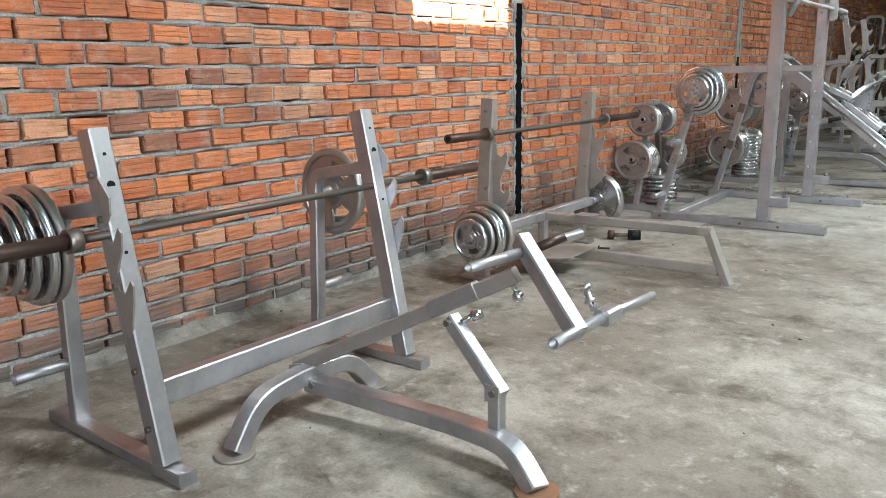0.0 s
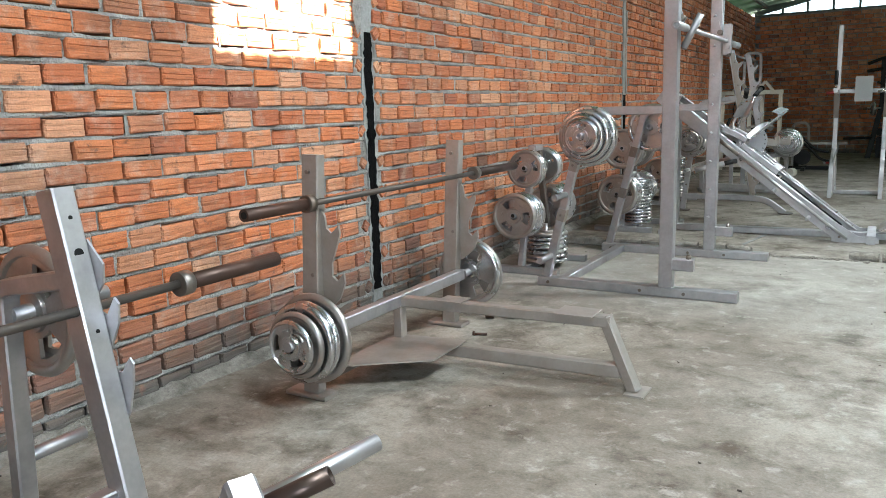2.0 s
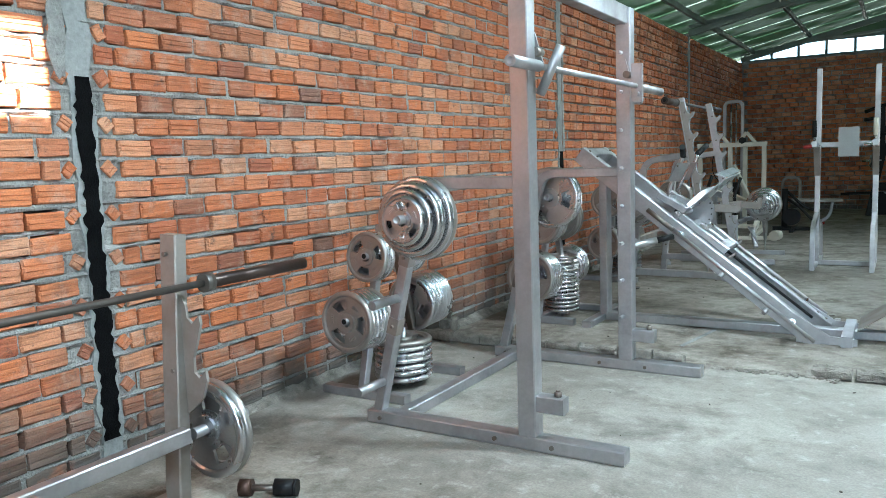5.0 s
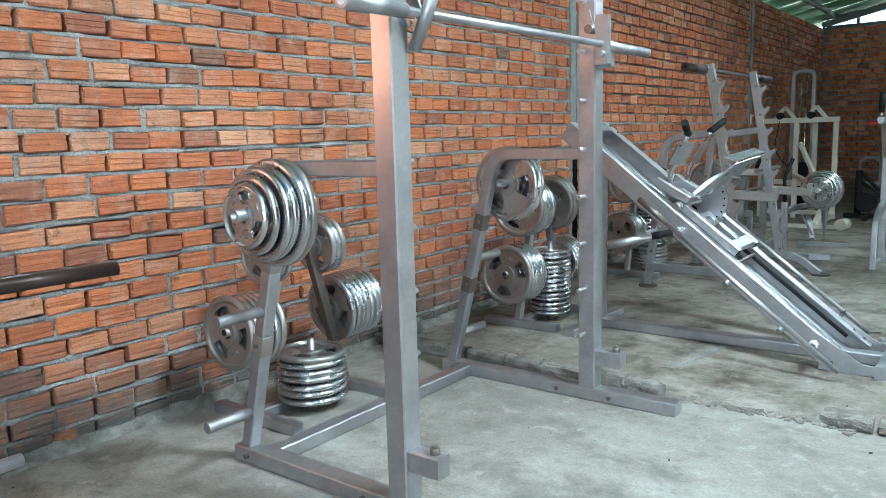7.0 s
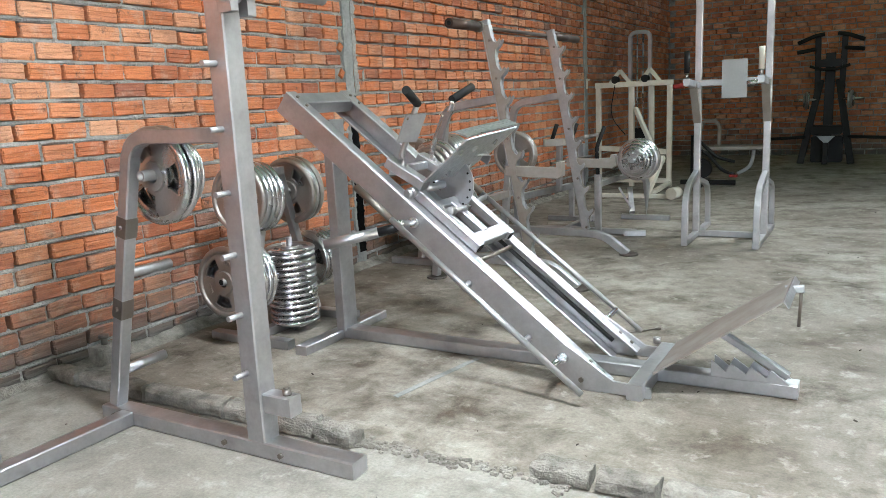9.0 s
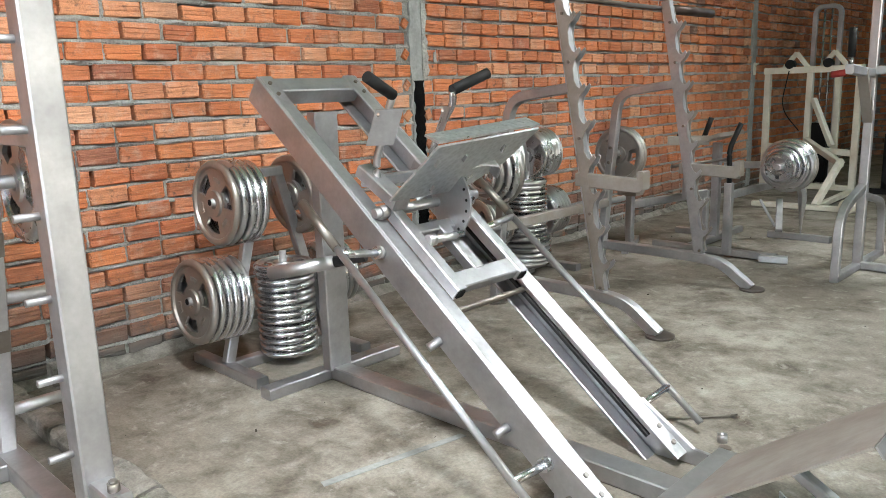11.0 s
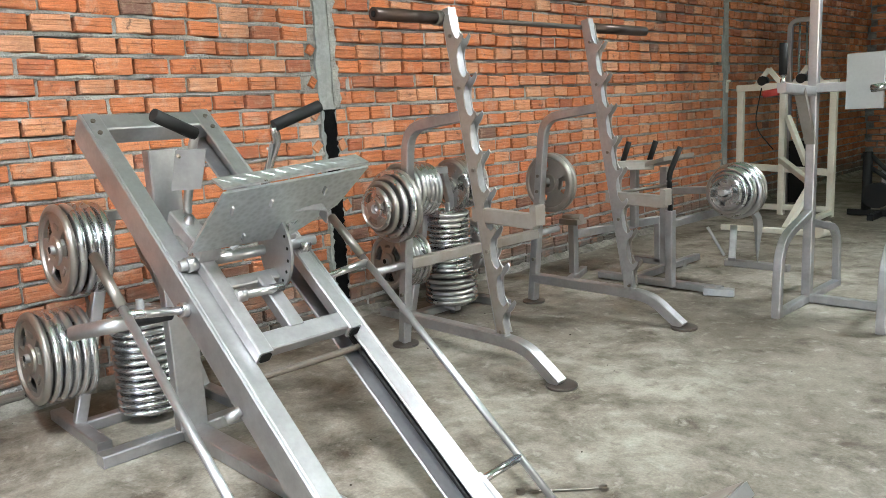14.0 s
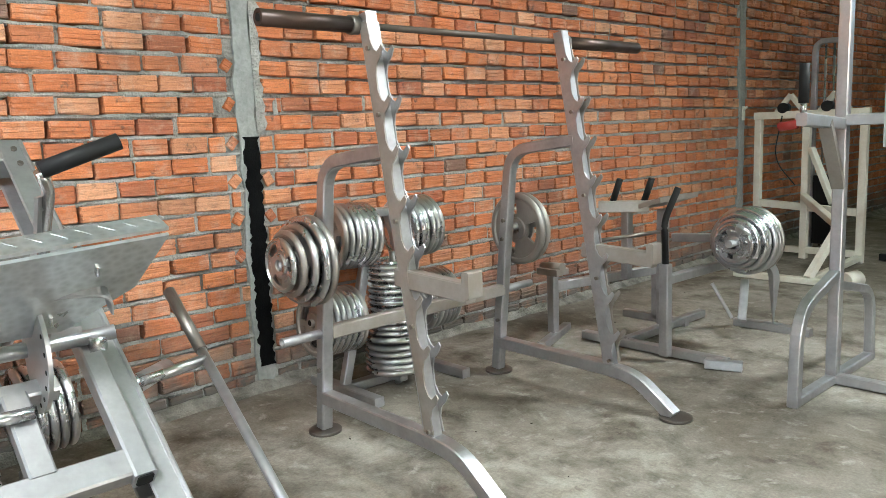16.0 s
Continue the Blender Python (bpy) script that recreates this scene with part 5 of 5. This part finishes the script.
def kerb():
    rng = random.Random(9)
    r = thing("brick_kerb", (1.0, 7.66, 0), "row of broken cement-covered hollow bricks on the floor", "kerb")
    x = 0.02
    while x < 1.84:
        L = rng.uniform(0.20, 0.25)
        s = S()
        y0 = 7.59 + rng.uniform(-0.008, 0.008)
        s.tube((x, y0, 0.036), (min(x + L, 1.87), y0 + rng.uniform(-0.01, 0.01), 0.036 + rng.uniform(-0.008, 0.004)), 0.09, 0.072, (0, 0, 1), 0.012)
        crumble(s.bm, 0.012)
        s.part("brick", KERBMAT, r)
        x += L + 0.020
    x = 2.57
    while x < 5.2:
        L = rng.uniform(0.18, 0.25)
        s = S()
        s.tube((x, 7.655 + (x - 2.6) * 0.02, 0.03), (x + L, 7.655 + (x - 2.6) * 0.02, 0.03 + rng.uniform(-0.005, 0.005)), 0.10, 0.06, (0, 0, 1), 0.012)
        crumble(s.bm, 0.013)
        s.part("brick", KERBMAT, r)
        x += L + 0.022
    # crumbled cement between the two rows
    s = S()
    for i in range(150):
        p = Vector((rng.uniform(1.85, 2.7), 7.61 + rng.gauss(0, 0.022), 0.002))
        q = rng.uniform(0.006, 0.02)
        s.tube(p, p + Vector((q * 1.5, rng.uniform(-q, q), 0)), q * 1.2, q, (rng.uniform(-.4, .4), 0, 1), q * 0.3)
    s.part("cement_crumbs", KERBMAT, r, kind="stuff")


KERBMAT = rough_material("cement_caked_brick", (0.16, 0.145, 0.125), (0.42, 0.385, 0.34), 8.0, 0.85, 0.8, 0.02)
kerb()


# ---- columns in the brick wall ----
def columns():
    rng = random.Random(3)
    for k, y in enumerate(COLUMNS):
        w = 0.10
        s = S()
        zs = [i * 0.09 for i in range(36)]
        left = [(y - w / 2 + rng.uniform(-0.018, 0.012), z) for z in zs]
        right = [(y + w / 2 + rng.uniform(-0.012, 0.018), z) for z in zs]
        s.slab([(-0.02, a, min(z, WALL_TOP)) for a, z in left] + [(-0.02, a, min(z, WALL_TOP)) for a, z in right[::-1]], (1, 0, 0), 0.018 + 0.006 * (k != 1))
        tagged(s.part("column_%d" % (k + 1), CONCRETE, kind="structure"), "grey cast concrete column between brick panels", "column")
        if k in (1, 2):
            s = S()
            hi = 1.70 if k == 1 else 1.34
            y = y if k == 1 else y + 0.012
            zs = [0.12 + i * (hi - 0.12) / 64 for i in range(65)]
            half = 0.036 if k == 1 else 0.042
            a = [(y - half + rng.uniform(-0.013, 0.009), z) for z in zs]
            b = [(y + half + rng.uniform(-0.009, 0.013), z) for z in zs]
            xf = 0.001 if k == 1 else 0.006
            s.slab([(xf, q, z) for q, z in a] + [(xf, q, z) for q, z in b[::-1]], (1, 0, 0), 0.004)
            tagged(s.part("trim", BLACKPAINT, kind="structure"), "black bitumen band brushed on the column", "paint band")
    # cement smeared over bricks beside the column
    for k, (y, z, w, h) in enumerate(((10.415, 1.483, 0.016, 0.055), (4.90, 1.85, 0.05, 0.25))):
        s = S()
        ring = [(0.010, y + math.cos(a) * w * rng.uniform(0.6, 1.1), z + math.sin(a) * h * rng.uniform(0.6, 1.1)) for a in [radians(v) for v in range(0, 360, 24)]]
        s.slab(ring, (1, 0, 0), 0.005)
        tagged(s.part("trim", MORTAR, kind="structure"), "cement smear on the brickwork", "cement smear")
    # cement squeezed out along one edge of the column
    zs = [1.36 + i * 0.045 for i in range(22)]
    s = S()
    s.slab([(0.005, 10.30, z) for z in zs] + [(0.005, 10.345 + rng.uniform(-0.014, 0.022), z) for z in zs[::-1]], (1, 0, 0), 0.005)
    tagged(s.part("trim", MORTAR, kind="structure"), "ragged cement squeezed out beside the column", "cement smear")
    # mortar packed between the columns and the bricks
    s = S()
    for y in COLUMNS:
        s.box((-0.05, y - 0.15, 0.0), (-0.016, y + 0.15, WALL_TOP - 0.01), 0.002)
    s.part("mortar_bed", MORTAR, wall_west, "grey mortar packed beside the columns", kind="stuff")
    s = S()
    y, last, wide = FRONT, None, 0.07
    while y < BACK + 0.05:
        wide = min(0.095, max(0.045, wide + rng.uniform(-0.014, 0.014)))
        h = rng.uniform(0.030, 0.050)
        ring = [s.bm.verts.new((x, min(y, BACK), z)) for x, z in ((-0.012, 0.0), (wide, 0.0), (wide - 0.012, 0.010), (wide * 0.45, h * 0.55 + rng.uniform(-0.006, 0.006)), (0.010, h), (-0.012, h))]
        if last:
            for p, q, u, v in zip(last, last[1:], ring[1:], ring):
                s.bm.faces.new((p, q, u, v))
        last = ring
        y += 0.06
    tagged(s.part("baseboard", KERBMAT, kind="structure"), "rough grey mortar fillet along the foot of the wall", "fillet")


columns()


def wall_stub():
    r = thing("water_tap_box", (0.06, 7.86, 0), "small grey cement block with a steel pipe stub by the wall", "pipe stub")
    s = S().box((0.012, 7.78, 0.0), (0.10, 7.93, 0.10), 0.012)
    for v in s.bm.verts:
        v.co += Vector((random.Random(int(v.co.x * 999 + v.co.y * 77 + v.co.z * 5)).uniform(-0.006, 0.006), 0, 0))
    s.part("block", KERBMAT, r)
    S().rod((0.055, 7.85, 0.095), (0.055, 7.85, 0.15), 0.018, 14, 0.6).part("pipe", BARSTEEL, r)
    S().rod((0.055, 7.85, 0.135), (0.055, 7.85, 0.152), 0.027, 8).part("cap", BARSTEEL, r)


wall_stub()


def floor_debris():
    rng = random.Random(21)
    s = S()
    for i in range(170):
        p = Vector((rng.uniform(0.1, 4.6), rng.uniform(0.2, 14.0), 0.0))
        q = rng.choice((0.003, 0.003, 0.004, 0.005, 0.007))
        a = rng.uniform(0, 6.28)
        e = Vector((math.cos(a), math.sin(a), 0)) * q * rng.uniform(0.8, 2.5)
        s.tube(p + Vector((0, 0, q * 0.4)), p + e + Vector((0, 0, q * 0.4)), q, q * 0.8, (0, 0, 1), q * 0.25)
    tagged(s.part("floor_debris", SCREWBITS, kind="stuff"), "dark grit and crumbs scattered on the concrete", "debris")
    s = S().slab([(1.725, 8.05, 0.001), (1.755, 8.04, 0.001), (1.865, 8.62, 0.001), (1.835, 8.62, 0.001)], (0, 0, 1), 0.003)
    tagged(s.part("trim", CONCRETE, kind="structure"), "pale cement line on the floor", "cement line")
    h = thing("wall_hook", (0.0, 15.72, 1.40), "small white bracket fixed on a concrete column", "bracket")
    S().box((0.006, 15.69, 1.33), (0.018, 15.74, 1.47), 0.006).part("plate", CREAM, h)
    S().tube((0.018, 15.715, 1.44), (0.05, 15.715, 1.46), 0.03, 0.02).part("hook", CREAM, h)


SCREWBITS = rough_material("dark_grit", (0.05, 0.042, 0.035), (0.13, 0.11, 0.09), 30.0)
floor_debris()


# ---- bricks of the two walls ----
def lay(wall, along, lo, hi, put_single, seed):
    """Courses of bricks on a wall face; put_single(a, z) chooses those kept as objects."""
    rng = random.Random(seed)
    shared = [brick_mesh(LEN, HIGH, 0.112, 20 + i, 0.0034) for i in range(8)]
    stuff = bmesh.new()
    heads = []
    rows = int(WALL_TOP / COURSE)
    for c in range(rows):
        a = lo + (c % 2) * PITCH * 0.5 + rng.uniform(-0.02, 0.02)
        while a < hi - 0.05:
            L = LEN * rng.uniform(0.93, 1.06)
            y0, y1 = a, a + L
            if along == "y":
                for col in COLUMNS:
                    half = 0.056 + rng.uniform(0.0, 0.035)
                    near, far = half, half
                    if col == 10.25 and c % 2 and 5 < c < 18:
                        near, far = 0.125, 0.15 if c < 12 else half
                    elif col == 5.0 and c % 2 and c < 20:
                        near, far = 0.13, 0.14
                    if y0 < col + far and y1 > col - near:
                        if col - near - y0 > y1 - col - far:
                            y1 = col - near
                        else:
                            y0 = col + far
            L2 = y1 - y0
            z = 0.01 + c * COURSE + rng.uniform(-0.004, 0.004) + 0.004 * math.sin(a * 1.7 + c)
            if L2 > 0.035 and y1 < hi:
                out = 0.001 + rng.uniform(-0.004, 0.005)
                m = Matrix.Translation((out, y0, z)) @ pose(0, 0, 0, rng.uniform(-1.4, 1.4), rng.uniform(-0.9, 0.9), rng.uniform(-0.7, 0.7)) @ Matrix.Diagonal((1, L2 / LEN, rng.uniform(0.93, 1.06), 1))
                if along == "x":
                    m = Matrix.Translation((0, BACK, 0)) @ Matrix.Rotation(radians(-90), 4, "Z") @ m
                me = shared[rng.randrange(8)]
                if put_single(a, z):
                    ob = new("brick", me)
                    ob.parent = wall
                    ob.matrix_world = m
                else:
                    n0 = len(stuff.verts)
                    stuff.from_mesh(me)
                    stuff.verts.ensure_lookup_table()
                    for v in stuff.verts[n0:]:
                        v.co = m @ v.co
            gap = rng.uniform(0.009, 0.022)
            if rng.random() < 0.42:
                heads.append((y1 - 0.004 + rng.choice((0, 0, 0.007)), y1 + gap + 0.004, z, rng.uniform(-0.024, -0.004)))
            a += L + gap
    # broken pieces set on edge beside the column
    if along == "y":
        for col, c in [(10.25, c) for c in range(7, 18, 2)] + [(5.0, c) for c in range(1, 20, 2)]:
            for side, tilt in ((-0.088, -38), (0.102, 35)):
                if side > 0 and c > 11 and col > 6:
                    continue
                ob = new("brick", shared[c % 8])
                ob.parent = wall
                ob.matrix_world = Matrix.Translation((0.001, col + side, 0.05 + c * COURSE)) @ pose(0, 0, 0, tilt + rng.uniform(-9, 9)) @ Matrix.Diagonal((1, rng.uniform(0.24, 0.32), rng.uniform(0.75, 0.9), 1)) @ Matrix.Translation((0, -LEN / 2, -HIGH / 2))
    me = bpy.data.meshes.new("brickwork")
    stuff.to_mesh(me)
    stuff.free()
    me.materials.append(BRICK)
    ob = new("brickwork", me)
    ob.parent = wall
    tagged(ob, "courses of orange hollow clay bricks", kind="stuff")
    # mortar: ragged beds between the courses, plugs in about half of the upright joints
    s = S()
    bm = s.bm
    step = 0.07
    turn = Matrix.Identity(4) if along == "y" else Matrix.Translation((0, BACK, 0)) @ Matrix.Rotation(radians(-90), 4, "Z")
    for c in range(rows + 1):
        last, a = None, lo
        while a < hi + step:
            y = min(a, hi)
            z = 0.01 + c * COURSE + 0.004 * math.sin(y * 1.7 + c)
            raked = along == "y" and y > 10.4 and z > 1.40       # joints left open on the last panels
            x0, x1, lip = -0.113, (-0.026 if raked else -0.004) + rng.uniform(-0.010, 0.007), rng.uniform(-0.014, -0.002)
            z0, z1 = z - 0.0250 + rng.uniform(-0.005, 0.003), z - 0.001 + rng.uniform(-0.005, 0.005)
            ring = [bm.verts.new(turn @ Vector(p)) for p in ((x0, y, z0), (x1 + lip, y, z0), (x1, y, z0 * 0.6 + z1 * 0.4), (x1 + lip, y, z1), (x0, y, z1))]
            if last:
                for p, q, u, v in zip(last, last[1:], ring[1:], ring):
                    bm.faces.new((p, q, u, v))
            last = ring
            a += step
    for y0, y1, z, x in heads:
        ring = [turn @ Vector(p) for p in ((x, y0, z - 0.01), (x + rng.uniform(-.004, .004), y1, z - 0.01), (x + rng.uniform(-.006, .004), y1, z + HIGH + 0.005), (x, y0, z + HIGH + 0.005))]
        bm.faces.new([bm.verts.new(p) for p in ring])
    for v in bm.verts:
        v.co.x = min(v.co.x, 0.009) if along == "y" else v.co.x
    me = bpy.data.meshes.new("mortar_joints")
    bm.to_mesh(me)
    bm.free()
    me.materials.append(MORTAR)
    ob = new("mortar_joints", me)
    ob.parent = wall
    tagged(ob, "ragged grey mortar joints between bricks", kind="stuff")


lay(wall_west, "y", FRONT, BACK, lambda a, z: 5.1 < a < 7.9 and z < 1.85, 11)
lay(wall_north, "x", 0.0, WIDE, lambda a, z: False, 12)
